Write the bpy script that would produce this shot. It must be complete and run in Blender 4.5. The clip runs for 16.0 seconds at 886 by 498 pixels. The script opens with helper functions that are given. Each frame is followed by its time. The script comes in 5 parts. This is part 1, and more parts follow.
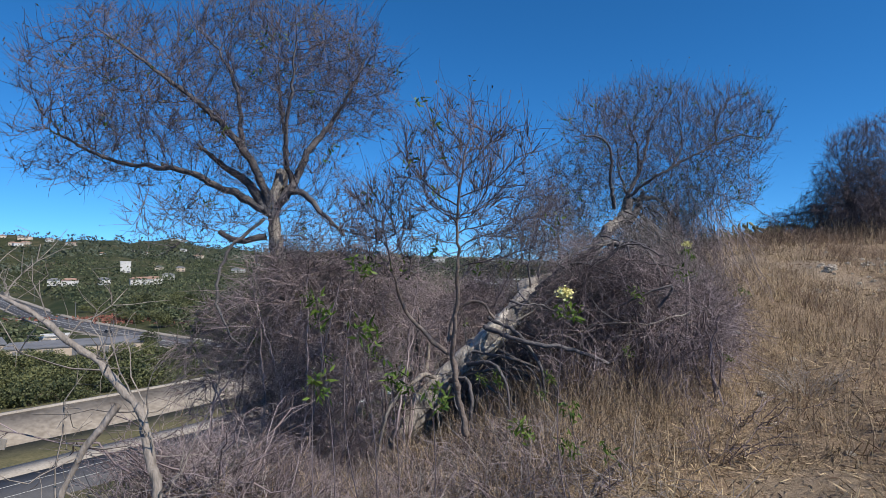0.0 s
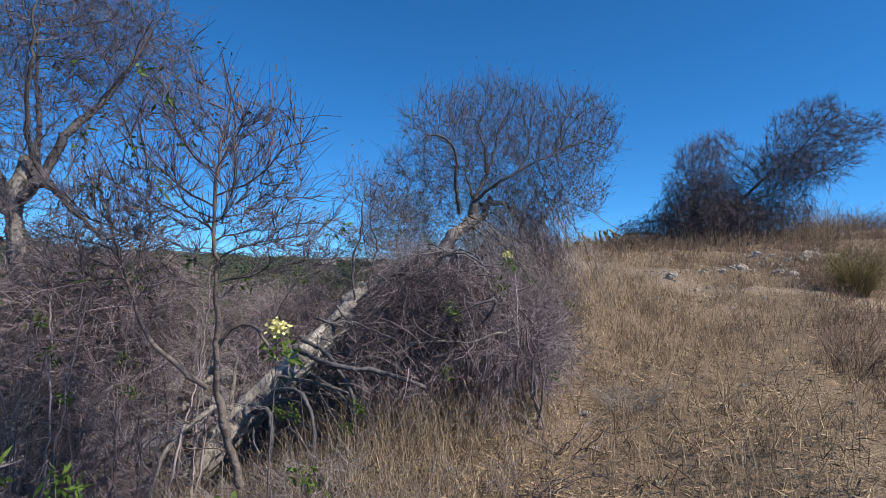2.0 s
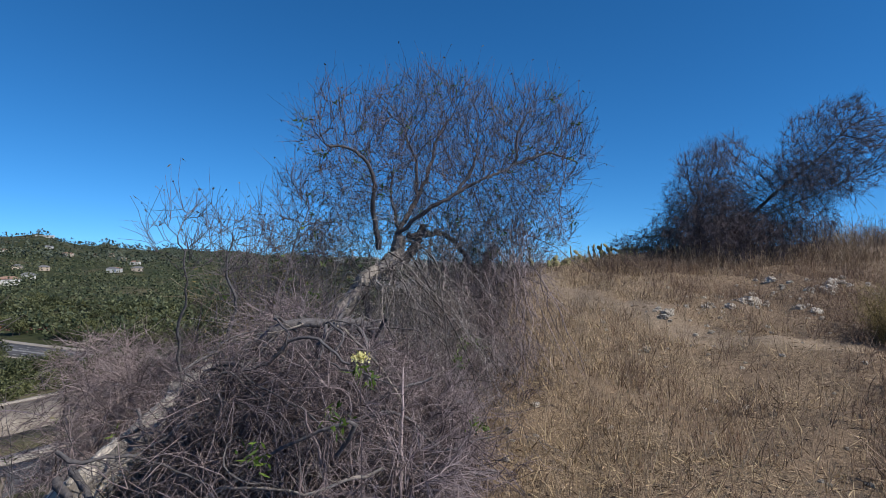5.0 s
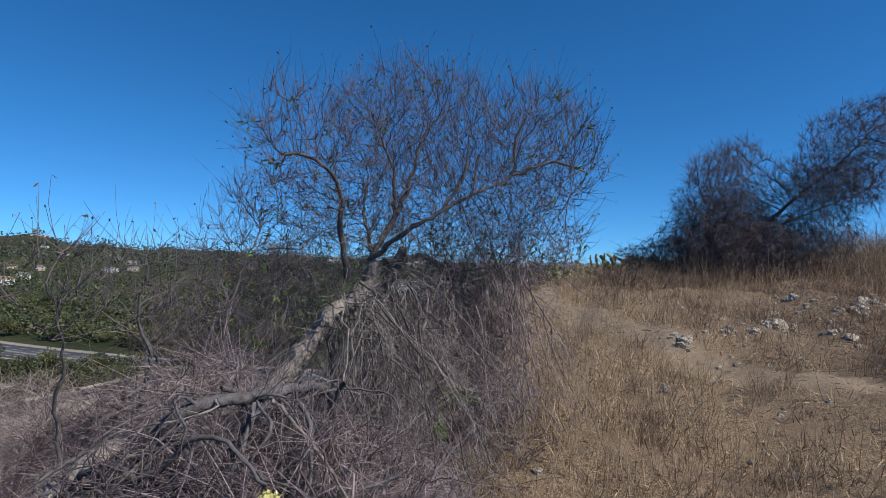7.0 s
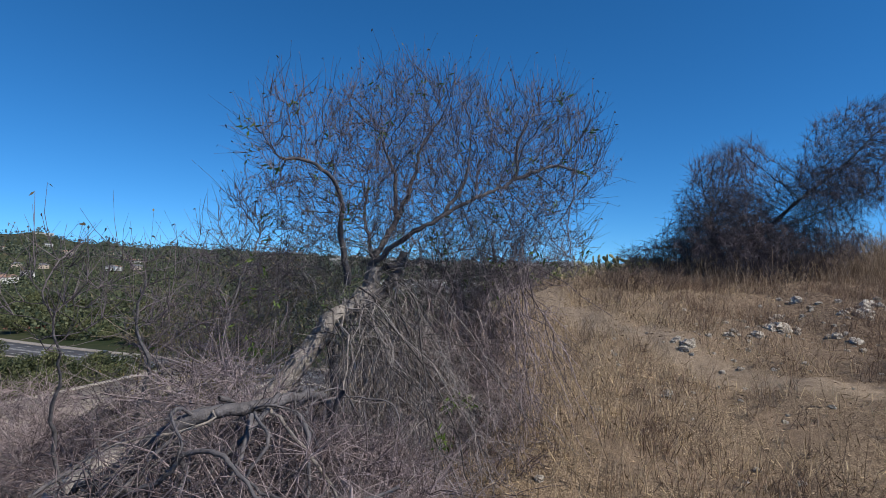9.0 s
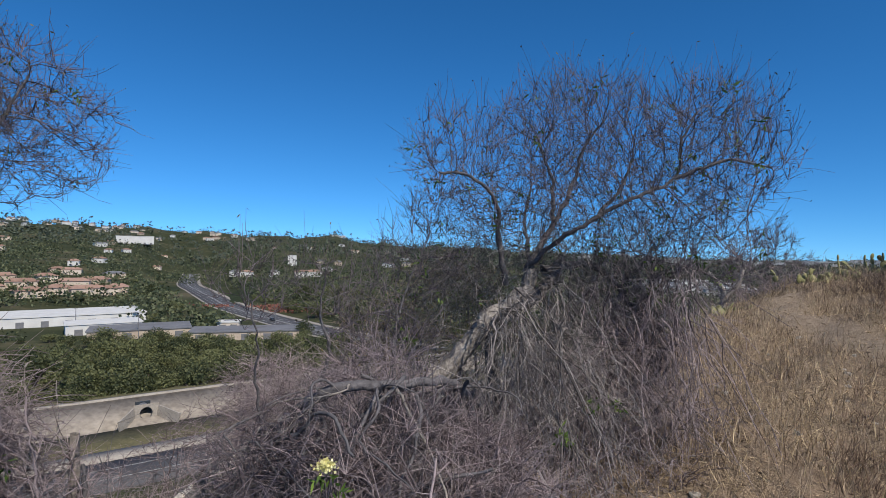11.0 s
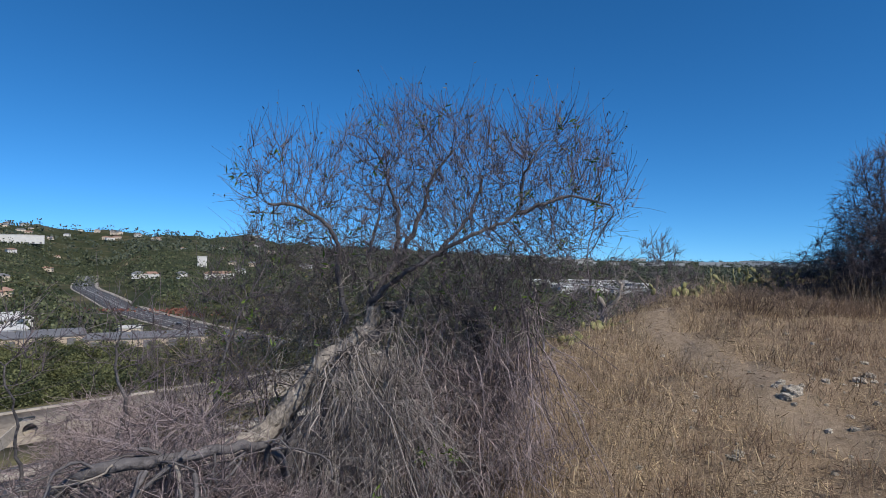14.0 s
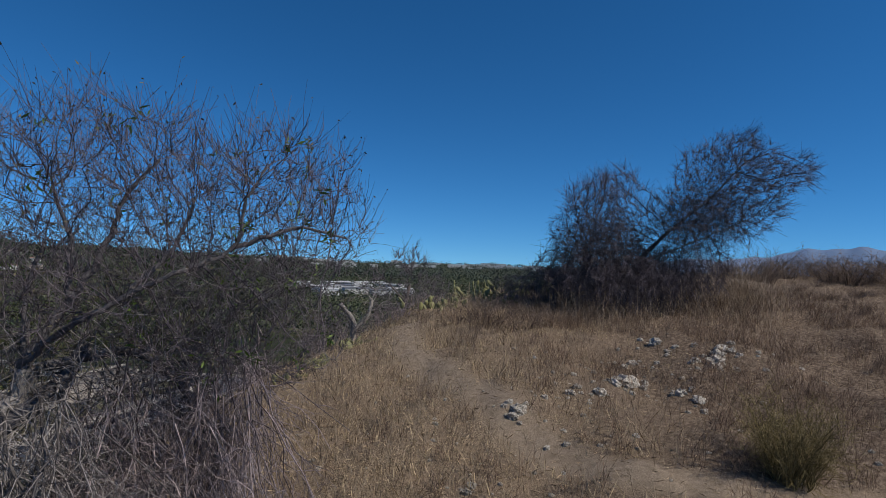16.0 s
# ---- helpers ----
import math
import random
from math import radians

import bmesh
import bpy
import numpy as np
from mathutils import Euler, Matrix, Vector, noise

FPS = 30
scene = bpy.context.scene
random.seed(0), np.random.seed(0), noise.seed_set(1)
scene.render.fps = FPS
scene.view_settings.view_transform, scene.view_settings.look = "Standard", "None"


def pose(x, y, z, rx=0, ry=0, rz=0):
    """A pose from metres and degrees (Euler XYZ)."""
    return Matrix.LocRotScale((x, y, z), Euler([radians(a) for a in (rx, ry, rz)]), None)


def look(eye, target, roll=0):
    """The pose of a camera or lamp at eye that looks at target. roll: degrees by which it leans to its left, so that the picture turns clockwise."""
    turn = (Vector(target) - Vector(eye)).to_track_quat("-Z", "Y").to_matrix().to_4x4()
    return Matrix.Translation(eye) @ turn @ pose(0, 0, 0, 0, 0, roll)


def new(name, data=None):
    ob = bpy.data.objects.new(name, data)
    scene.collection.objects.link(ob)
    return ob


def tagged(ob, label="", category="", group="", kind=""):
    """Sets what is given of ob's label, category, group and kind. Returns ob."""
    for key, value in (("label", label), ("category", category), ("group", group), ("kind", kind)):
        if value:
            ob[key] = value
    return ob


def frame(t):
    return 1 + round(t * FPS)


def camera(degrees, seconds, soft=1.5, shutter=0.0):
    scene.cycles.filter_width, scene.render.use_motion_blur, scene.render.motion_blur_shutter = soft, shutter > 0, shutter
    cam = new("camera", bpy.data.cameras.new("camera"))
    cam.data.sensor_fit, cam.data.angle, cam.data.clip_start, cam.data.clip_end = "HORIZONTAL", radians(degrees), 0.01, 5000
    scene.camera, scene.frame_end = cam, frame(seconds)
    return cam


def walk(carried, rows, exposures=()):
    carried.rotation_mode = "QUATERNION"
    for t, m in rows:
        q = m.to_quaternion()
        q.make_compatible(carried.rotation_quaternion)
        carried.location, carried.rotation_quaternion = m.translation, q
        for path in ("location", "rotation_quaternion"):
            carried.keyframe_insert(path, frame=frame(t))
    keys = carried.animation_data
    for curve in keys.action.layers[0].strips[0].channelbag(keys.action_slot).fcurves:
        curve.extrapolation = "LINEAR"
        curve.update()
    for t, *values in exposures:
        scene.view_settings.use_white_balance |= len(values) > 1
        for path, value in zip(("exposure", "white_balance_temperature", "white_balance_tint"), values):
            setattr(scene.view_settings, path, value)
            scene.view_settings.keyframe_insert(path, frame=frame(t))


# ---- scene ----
cam = camera(76.4, 16.0, soft=0.5)
METRES, EYE, TILT, LEAN, TURN = 8.0, 1.5, 0.6, -0.3, 0.0
ROWS = [
    (0.0, 0.0, 0.0, 0.0, 0.0, 0.0, 0.0),
    (0.5, 0.0156, 0.0241, -0.0003, -1.45, 0.02, -0.1),
    (1.0, 0.0424, 0.0426, -0.0005, -5.41, 0.11, -0.29),
    (1.5, 0.0759, 0.065, 0.0001, -9.59, 0.23, -0.36),
    (2.0, 0.1118, 0.0897, 0.0088, -10.92, 0.26, -0.42),
    (2.5, 0.1485, 0.1174, 0.0229, -11.62, 0.28, -0.5),
    (3.0, 0.1848, 0.1489, 0.0379, -12.09, 0.24, -0.6),
    (3.5, 0.2201, 0.1841, 0.0517, -11.61, 0.22, -0.61),
    (4.0, 0.2492, 0.2255, 0.0601, -10.05, 0.11, -0.71),
    (6.5, 0.331, 0.4357, 0.1097, -10.21, 0.19, -0.82),
    (7.0, 0.3356, 0.4556, 0.1151, -10.33, 0.17, -0.84),
    (7.5, 0.3366, 0.4652, 0.1182, -10.48, 0.17, -0.9),
    (8.0, 0.3342, 0.4673, 0.1198, -10.85, 0.15, -0.95),
    (10.5, 0.3958, 0.4309, 0.1275, 1.35, -0.18, -0.63),
    (11.0, 0.4494, 0.4214, 0.13, 14.79, -0.44, -0.44),
    (11.5, 0.4942, 0.4199, 0.1336, 16.86, -0.52, -0.36),
    (12.0, 0.5193, 0.4202, 0.1367, 14.46, -0.5, -0.41),
    (12.5, 0.5304, 0.4239, 0.1386, 11.98, -0.44, -0.4),
    (13.0, 0.5344, 0.4358, 0.1495, 11.71, -0.43, -0.45),
    (13.5, 0.5342, 0.4573, 0.1613, 8.88, -0.34, -0.61),
    (14.0, 0.5353, 0.4826, 0.1723, 6.7, -0.28, -0.68),
    (14.5, 0.5384, 0.506, 0.1849, 5.78, -0.27, -0.76),
    (15.0, 0.537, 0.5295, 0.1935, 1.15, -0.07, -0.98),
    (15.5, 0.5482, 0.5486, 0.1996, -8.1, 0.08, -1.37),
    (16.0, 0.5736, 0.5636, 0.2107, -17.24, 0.34, -1.61),
]
walk(cam, [(t, pose(0, 0, EYE, TILT, LEAN, TURN) @ pose(METRES * x, METRES * y, METRES * z, 90 + pitch, roll, yaw)) for t, x, y, z, yaw, pitch, roll in ROWS],
     [(0, 0.24), (1.5, 0.34), (2.2, 0.36), (3.5, 0.1), (7.5, 0.02), (10.5, 0.04), (14.5, 0.0), (15.2, -0.12), (16, -0.43)])


# ---- world, sun ----
SUN_AZ, SUN_EL = 130.0, 46.0          # degrees clockwise from +y, degrees up
world = bpy.data.worlds.new("sky")
scene.world = world
world.use_nodes = True
wn, wl = world.node_tree.nodes, world.node_tree.links
sky = wn.new("ShaderNodeTexSky")
sky.sky_type, sky.sun_disc = "NISHITA", False
sky.sun_elevation, sky.sun_rotation = radians(SUN_EL), radians(SUN_AZ)
sky.altitude, sky.air_density, sky.dust_density, sky.ozone_density = 200, 0.66, 0.0, 6.0
hue = wn.new("ShaderNodeHueSaturation")
hue.inputs["Saturation"].default_value = 1.12
tint = wn.new("ShaderNodeMix")
tint.data_type, tint.blend_type = "RGBA", "MULTIPLY"
tint.inputs[0].default_value, tint.inputs[7].default_value = 1.0, (0.71, 0.945, 1.04, 1)
up_a_little, unit = wn.new("ShaderNodeVectorMath"), wn.new("ShaderNodeVectorMath")
up_a_little.operation, unit.operation = "ADD", "NORMALIZE"
up_a_little.inputs[1].default_value = (0, 0, 0.058)      # clear air: little brightening at the skyline
wl.new(wn.new("ShaderNodeTexCoord").outputs["Generated"], up_a_little.inputs[0])
wl.new(up_a_little.outputs[0], unit.inputs[0])
wl.new(unit.outputs[0], sky.inputs[0])
wl.new(sky.outputs[0], tint.inputs[6])
wl.new(tint.outputs[2], hue.inputs["Color"])
wl.new(hue.outputs[0], wn["Background"].inputs[0])
wn["Background"].inputs[1].default_value = 0.136
sun = new("sun", bpy.data.lights.new("sun", "SUN"))
sun.data.energy, sun.data.angle, sun.data.color = 5.0, radians(0.6), (1.0, 0.925, 0.82)
sa, se = radians(SUN_AZ), radians(SUN_EL)
to_sun = Vector((math.sin(sa) * math.cos(se), math.cos(sa) * math.cos(se), math.sin(se)))
sun.matrix_world = look(to_sun * 50, (0, 0, 0))

rng = np.random.default_rng(7)


# ---- materials ----
def material(name, dark, light, rough=0.85, scale=8.0, island=0.0, obvar=0.0, bump=0.3, bscale=40.0, detail=6.0, stretch=(1, 1, 1), metal=0.0, spec=0.3, through_light=0.0):
    """Two colours mixed by noise at two scales, varied by mesh island and by object, with bump."""
    m = bpy.data.materials.new(name)
    m.use_nodes = True
    n, l = m.node_tree.nodes, m.node_tree.links
    b = n["Principled BSDF"]
    b.inputs["Roughness"].default_value, b.inputs["Metallic"].default_value = rough, metal
    b.inputs["Specular IOR Level"].default_value = spec
    co = n.new("ShaderNodeTexCoord")
    mp = n.new("ShaderNodeMapping")
    mp.inputs["Scale"].default_value = stretch
    l.new(co.outputs["Object"], mp.inputs[0])
    a = n.new("ShaderNodeTexNoise")
    a.inputs["Scale"].default_value, a.inputs["Detail"].default_value = scale, detail
    l.new(mp.outputs[0], a.inputs["Vector"])
    f = n.new("ShaderNodeTexNoise")
    f.inputs["Scale"].default_value, f.inputs["Detail"].default_value = bscale, 4.0
    l.new(mp.outputs[0], f.inputs["Vector"])
    add = n.new("ShaderNodeMath")
    add.operation = "MULTIPLY_ADD"
    add.inputs[1].default_value = 0.5
    l.new(f.outputs[0], add.inputs[0])
    half = n.new("ShaderNodeMath")
    half.operation = "MULTIPLY"
    half.inputs[1].default_value = 0.5
    l.new(a.outputs[0], half.inputs[0])
    l.new(half.outputs[0], add.inputs[2])
    last = add.outputs[0]
    for amount, node, socket in ((island, "ShaderNodeNewGeometry", "Random Per Island"), (obvar, "ShaderNodeObjectInfo", "Random")):
        if amount:
            g = n.new(node)
            k = n.new("ShaderNodeMapRange")
            k.inputs["To Min"].default_value, k.inputs["To Max"].default_value = -amount, amount
            l.new(g.outputs[socket], k.inputs[0])
            s = n.new("ShaderNodeMath")
            l.new(last, s.inputs[0])
            l.new(k.outputs[0], s.inputs[1])
            last = s.outputs[0]
    ramp = n.new("ShaderNodeValToRGB")
    ramp.color_ramp.elements[0].position, ramp.color_ramp.elements[1].position = 0.3, 0.7
    ramp.color_ramp.elements[0].color, ramp.color_ramp.elements[1].color = (*dark, 1), (*light, 1)
    l.new(last, ramp.inputs[0])
    l.new(ramp.outputs[0], b.inputs["Base Color"])
    if bump:
        bp = n.new("ShaderNodeBump")
        bp.inputs["Strength"].default_value, bp.inputs["Distance"].default_value = bump, 0.02
        l.new(f.outputs[0], bp.inputs["Height"])
        l.new(bp.outputs[0], b.inputs["Normal"])
    if through_light:
        tr = n.new("ShaderNodeBsdfTranslucent")
        l.new(ramp.outputs[0], tr.inputs[0])
        mx = n.new("ShaderNodeMixShader")
        mx.inputs[0].default_value = through_light
        l.new(b.outputs[0], mx.inputs[1])
        l.new(tr.outputs[0], mx.inputs[2])
        l.new(mx.outputs[0], n["Material Output"].inputs[0])
    return m


BARK = material("bark", (0.085, 0.075, 0.068), (0.4, 0.365, 0.33), scale=9, bscale=34, bump=1.0, stretch=(1, 1, 0.6))
DARK_BARK = material("dark_bark", (0.10, 0.08, 0.07), (0.26, 0.21, 0.18), scale=5, bscale=30, bump=0.8)
LIMB = material("limb_bark", (0.047, 0.044, 0.047), (0.165, 0.154, 0.158), scale=5, bscale=30, bump=0.8)
DEAD_WOOD = material("dead_wood", (0.12, 0.105, 0.09), (0.36, 0.32, 0.285), scale=4, bscale=30, bump=1.0, stretch=(1, 1, 0.4))
TWIG = material("twig", (0.05, 0.042, 0.049), (0.18, 0.15, 0.165), scale=3, island=0.25, bump=0)
BRUSH = material("dead_brush", (0.10, 0.077, 0.08), (0.34, 0.28, 0.284), scale=1.2, island=0.25, obvar=0.1, bump=0)
BROWN_BRUSH = material("brown_brush", (0.085, 0.06, 0.045), (0.30, 0.22, 0.165), scale=1.2, island=0.25, obvar=0.1, bump=0)
DARK_BRUSH = material("dark_brush", (0.09, 0.073, 0.076), (0.37, 0.305, 0.305), scale=1.2, island=0.35, bump=0)
TAN_BRUSH = material("tan_brush", (0.12, 0.095, 0.075), (0.37, 0.30, 0.22), scale=1.2, island=0.25, bump=0)
SILVER_BRUSH = material("silver_brush", (0.15, 0.132, 0.122), (0.42, 0.38, 0.35), scale=2, island=0.25, bump=0)
OLIVE_BRUSH = material("olive_brush", (0.095, 0.075, 0.032), (0.3, 0.235, 0.1), scale=2, island=0.25, bump=0)
GRASS = material("dry_grass", (0.15, 0.105, 0.06), (0.58, 0.455, 0.285), scale=0.7, island=0.38, bump=0, through_light=0.2)
LITTER = material("straw_litter", (0.10, 0.065, 0.045), (0.5, 0.37, 0.24), scale=0.7, island=0.4, bump=0)
WEED = material("dry_weed", (0.09, 0.06, 0.044), (0.29, 0.2, 0.14), scale=0.7, island=0.25, bump=0)
STALK = material("dry_stalk", (0.13, 0.092, 0.065), (0.5, 0.39, 0.275), scale=0.7, island=0.38, bump=0, through_light=0.15)
LEAF = material("elder_leaf", (0.035, 0.075, 0.012), (0.15, 0.22, 0.04), scale=3, island=0.25, bump=0, rough=0.5, through_light=0.35)
PETAL = material("elder_flower", (0.6, 0.55, 0.2), (0.82, 0.78, 0.42), scale=20, island=0.2, bump=0)
DRY_LEAF = material("withered_leaf", (0.05, 0.045, 0.03), (0.17, 0.15, 0.09), scale=3, island=0.3, bump=0, through_light=0.2)
PALE_WOOD = material("split_wood", (0.24, 0.215, 0.185), (0.7, 0.64, 0.56), scale=6, bscale=40, bump=1.0, stretch=(1, 1, 0.3))
STONE = material("pale_stone", (0.2, 0.175, 0.14), (0.66, 0.6, 0.51), scale=4, bscale=9, bump=1.0, obvar=0.1)
GREEN = material("tree_leaves", (0.034, 0.046, 0.02), (0.15, 0.16, 0.07), scale=0.15, island=0.22, obvar=0.22, bump=0, rough=0.6, through_light=0.2)
FAR_GREEN = material("far_leaves", (0.024, 0.04, 0.02), (0.115, 0.128, 0.066), scale=0.05, island=0.25, bump=0, rough=0.7)
# leaves of the far plain, with some aerial haze baked into the green
HAZED_GREEN = material("hazed_leaves", (0.033, 0.048, 0.036), (0.095, 0.112, 0.08), scale=0.03, island=0.25, bump=0, rough=0.8)
ASPHALT = material("asphalt", (0.055, 0.055, 0.06), (0.10, 0.10, 0.105), scale=0.15, bscale=4, bump=0.1)
CONCRETE = material("concrete", (0.2, 0.18, 0.155), (0.38, 0.345, 0.3), scale=0.2, bscale=2.5, bump=0.2)
WHITE = material("white_paint", (0.45, 0.45, 0.44), (0.62, 0.62, 0.6), scale=0.2, bump=0)
STUCCO = material("stucco", (0.36, 0.29, 0.225), (0.6, 0.52, 0.43), scale=0.1, obvar=0.2, bump=0)
LINE_PAINT = material("line_paint", (0.3, 0.3, 0.29), (0.5, 0.5, 0.48), scale=0.5, bump=0)
ROOF_TILE = material("roof_tile", (0.19, 0.115, 0.085), (0.33, 0.215, 0.165), scale=0.4, bscale=3, obvar=0.15, bump=0.3)
GREY_ROOF = material("grey_roof", (0.10, 0.105, 0.115), (0.2, 0.2, 0.21), scale=0.1, bscale=1, bump=0)
GLASS = material("window_glass", (0.02, 0.025, 0.03), (0.05, 0.06, 0.07), rough=0.1, spec=0.5, bump=0)
CACTUS = material("cactus_pad", (0.10, 0.11, 0.045), (0.32, 0.3, 0.13), scale=3, island=0.2, rough=0.6, bump=0.2)
RED_PLANT = material("ice_plant", (0.12, 0.045, 0.035), (0.26, 0.12, 0.09), scale=0.4, island=0.2, bump=0)


def ground_material():
    """Soil with straw litter, a bare trail, and grass and scrub far off, told apart by the sheet's own attributes."""
    m = bpy.data.materials.new("hill_soil")
    m.use_nodes = True
    n, l = m.node_tree.nodes, m.node_tree.links
    b = n["Principled BSDF"]
    b.inputs["Roughness"].default_value, b.inputs["Specular IOR Level"].default_value = 0.95, 0.1
    co = n.new("ShaderNodeTexCoord")

    def noisy(scale, detail=8.0, rough=0.6):
        t = n.new("ShaderNodeTexNoise")
        t.inputs["Scale"].default_value, t.inputs["Detail"].default_value, t.inputs["Roughness"].default_value = scale, detail, rough
        l.new(co.outputs["Object"], t.inputs["Vector"])
        return t.outputs[0]

    def ramp(src, stops):
        r = n.new("ShaderNodeValToRGB")
        e = r.color_ramp.elements
        while len(e) < len(stops):
            e.new(0.5)
        for k, (p, c) in enumerate(stops):
            e[k].position, e[k].color = p, (*c, 1)
        l.new(src, r.inputs[0])
        return r.outputs[0]

    def mix(fac, a, c):
        x = n.new("ShaderNodeMix")
        x.data_type = "RGBA"
        l.new(fac, x.inputs[0])
        l.new(a, x.inputs[6])
        l.new(c, x.inputs[7])
        return x.outputs[2]

    def attr(name):
        a = n.new("ShaderNodeAttribute")
        a.attribute_name = name
        return a.outputs["Fac"]

    big, fine = noisy(0.9), noisy(55.0, 6.0, 0.75)
    litter = ramp(fine, [(0.38, (0.075, 0.053, 0.037)), (0.5, (0.2, 0.148, 0.1)), (0.64, (0.46, 0.36, 0.245))])
    soil = ramp(noisy(7.0), [(0.3, (0.15, 0.107, 0.076)), (0.7, (0.3, 0.222, 0.16))])
    patch = ramp(big, [(0.45, (0, 0, 0)), (0.62, (0.6, 0.6, 0.6))])
    near = mix(patch, litter, soil)
    path = ramp(noisy(9.0), [(0.3, (0.2, 0.155, 0.112)), (0.7, (0.4, 0.318, 0.235))])
    weedy = ramp(noisy(16.0, 8.0, 0.7), [(0.38, (0.06, 0.04, 0.03)), (0.5, (0.14, 0.1, 0.072)), (0.66, (0.33, 0.255, 0.19))])
    near = mix(attr("weedy"), near, weedy)
    near = mix(attr("trail"), near, path)
    scrub = ramp(noisy(0.35), [(0.35, (0.11, 0.085, 0.065)), (0.65, (0.25, 0.2, 0.15))])
    near = mix(attr("slope"), near, scrub)
    far = ramp(noisy(0.02, 10.0, 0.7), [(0.36, (0.022, 0.032, 0.014)), (0.54, (0.048, 0.052, 0.026)), (0.72, (0.13, 0.108, 0.07))])
    l.new(mix(attr("valley"), near, far), b.inputs["Base Color"])
    bp = n.new("ShaderNodeBump")
    bp.inputs["Strength"].default_value, bp.inputs["Distance"].default_value = 0.8, 0.03
    l.new(fine, bp.inputs["Height"])
    l.new(bp.outputs[0], b.inputs["Normal"])
    return m


# ---- mesh helpers ----
def mesh_of(name, verts, faces, mat):
    """A mesh from arrays; all faces have the same number of corners."""
    me = bpy.data.meshes.new(name)
    verts, faces = np.asarray(verts, float).reshape(-1, 3), np.asarray(faces, int)
    k = faces.shape[1]
    me.vertices.add(len(verts))
    me.vertices.foreach_set("co", verts.astype(np.float32).ravel())
    me.loops.add(faces.size)
    me.loops.foreach_set("vertex_index", faces.ravel().astype(np.int32))
    me.polygons.add(len(faces))
    me.polygons.foreach_set("loop_start", np.arange(0, faces.size, k, dtype=np.int32))
    me.update(calc_edges=True)
    me.validate()
    me.materials.append(mat)
    return me


def part(name, me, parent, label=""):
    ob = new(name, me)
    ob.parent = parent
    return tagged(ob, label)


def thing(name, place, label, category, group="", turn=0.0, size=1.0):
    ob = new(name)
    ob.matrix_basis = pose(*place, 0, 0, turn) @ Matrix.Diagonal((size, size, size, 1))
    ob.empty_display_size = 0.1
    return tagged(ob, label, category, group)


class Soup:
    """Collects tubes and leaves, and makes one mesh of them."""

    def __init__(self):
        self.v, self.f, self.n = [], [], 0

    def add(self, v, f):
        self.v.append(np.asarray(v, float).reshape(-1, 3))
        self.f.append(np.asarray(f, int) + self.n)
        self.n += len(self.v[-1])

    def tubes(self, P, R, sides=3, flute=0.0):
        """P: paths (N, K, 3), R: radii (N, K); flute: ridges along the length."""
        P, R = np.asarray(P, float), np.asarray(R, float)
        N, K = P.shape[:2]
        T = np.gradient(P, axis=1)
        T /= np.linalg.norm(T, axis=2, keepdims=True) + 1e-9
        ref, mean = rng.normal(size=(N, 1, 3)), T.mean(axis=1, keepdims=True)
        mean /= np.linalg.norm(mean, axis=2, keepdims=True) + 1e-9
        ref -= (ref * mean).sum(axis=2, keepdims=True) * mean
        U = np.cross(T, ref)
        U /= np.linalg.norm(U, axis=2, keepdims=True) + 1e-9
        W = np.cross(T, U)
        a = np.arange(sides) * 2 * np.pi / sides
        R = R[:, :, None, None] * (1 + flute * (rng.normal(size=(N, 1, sides, 1)) + 0.25 * rng.normal(size=(N, K, sides, 1)))) if flute else R[:, :, None, None]
        ring = P[:, :, None] + R * (np.cos(a)[None, None, :, None] * U[:, :, None] + np.sin(a)[None, None, :, None] * W[:, :, None])
        base = (np.arange(N)[:, None, None] * K + np.arange(K - 1)[None, :, None]) * sides
        s0, s1 = np.arange(sides)[None, None], (np.arange(sides)[None, None] + 1) % sides
        f = np.stack([base + s0, base + s1, base + sides + s1, base + sides + s0], -1)
        self.add(ring, f.reshape(-1, 4))

    def leaves(self, C, D, L, Wd):
        """Leaf blades at C along D, of lengths L and widths Wd, each a folded quad."""
        C, D = np.asarray(C, float), np.asarray(D, float)
        D = D / (np.linalg.norm(D, axis=1, keepdims=True) + 1e-9)
        S = np.cross(D, rng.normal(size=D.shape))
        S /= np.linalg.norm(S, axis=1, keepdims=True) + 1e-9
        L, Wd = np.broadcast_to(L, (len(C),))[:, None], np.broadcast_to(Wd, (len(C),))[:, None]
        q = np.stack([C, C + D * L * 0.45 + S * Wd * 0.5, C + D * L, C + D * L * 0.45 - S * Wd * 0.5], 1)
        self.add(q, np.arange(len(C) * 4).reshape(-1, 4))

    def mesh(self, name, mat, smooth=False):
        me = mesh_of(name, np.concatenate(self.v), np.concatenate(self.f), mat)
        if smooth:
            me.polygons.foreach_set("use_smooth", np.ones(len(me.polygons), bool))
        return me


def smooth_line(points, step):
    """A Catmull-Rom line through points, cut to even steps."""
    p = np.asarray(points, float)
    p = np.vstack([2 * p[0] - p[1], p, 2 * p[-1] - p[-2]])
    out = []
    for k in range(1, len(p) - 2):
        t = np.linspace(0, 1, 24, endpoint=False)[:, None]
        a, b, c, d = p[k - 1], p[k], p[k + 1], p[k + 2]
        out.append(0.5 * (2 * b + (c - a) * t + (2 * a - 5 * b + 4 * c - d) * t ** 2 + (3 * b - a - 3 * c + d) * t ** 3))
    line = np.vstack([*out, p[-2:-1]])
    s = np.concatenate([[0], np.cumsum(np.linalg.norm(np.diff(line, axis=0), axis=1))])
    even = np.linspace(0, s[-1], max(3, int(s[-1] / step) + 1))
    return np.stack([np.interp(even, s, line[:, k]) for k in range(3)], 1)


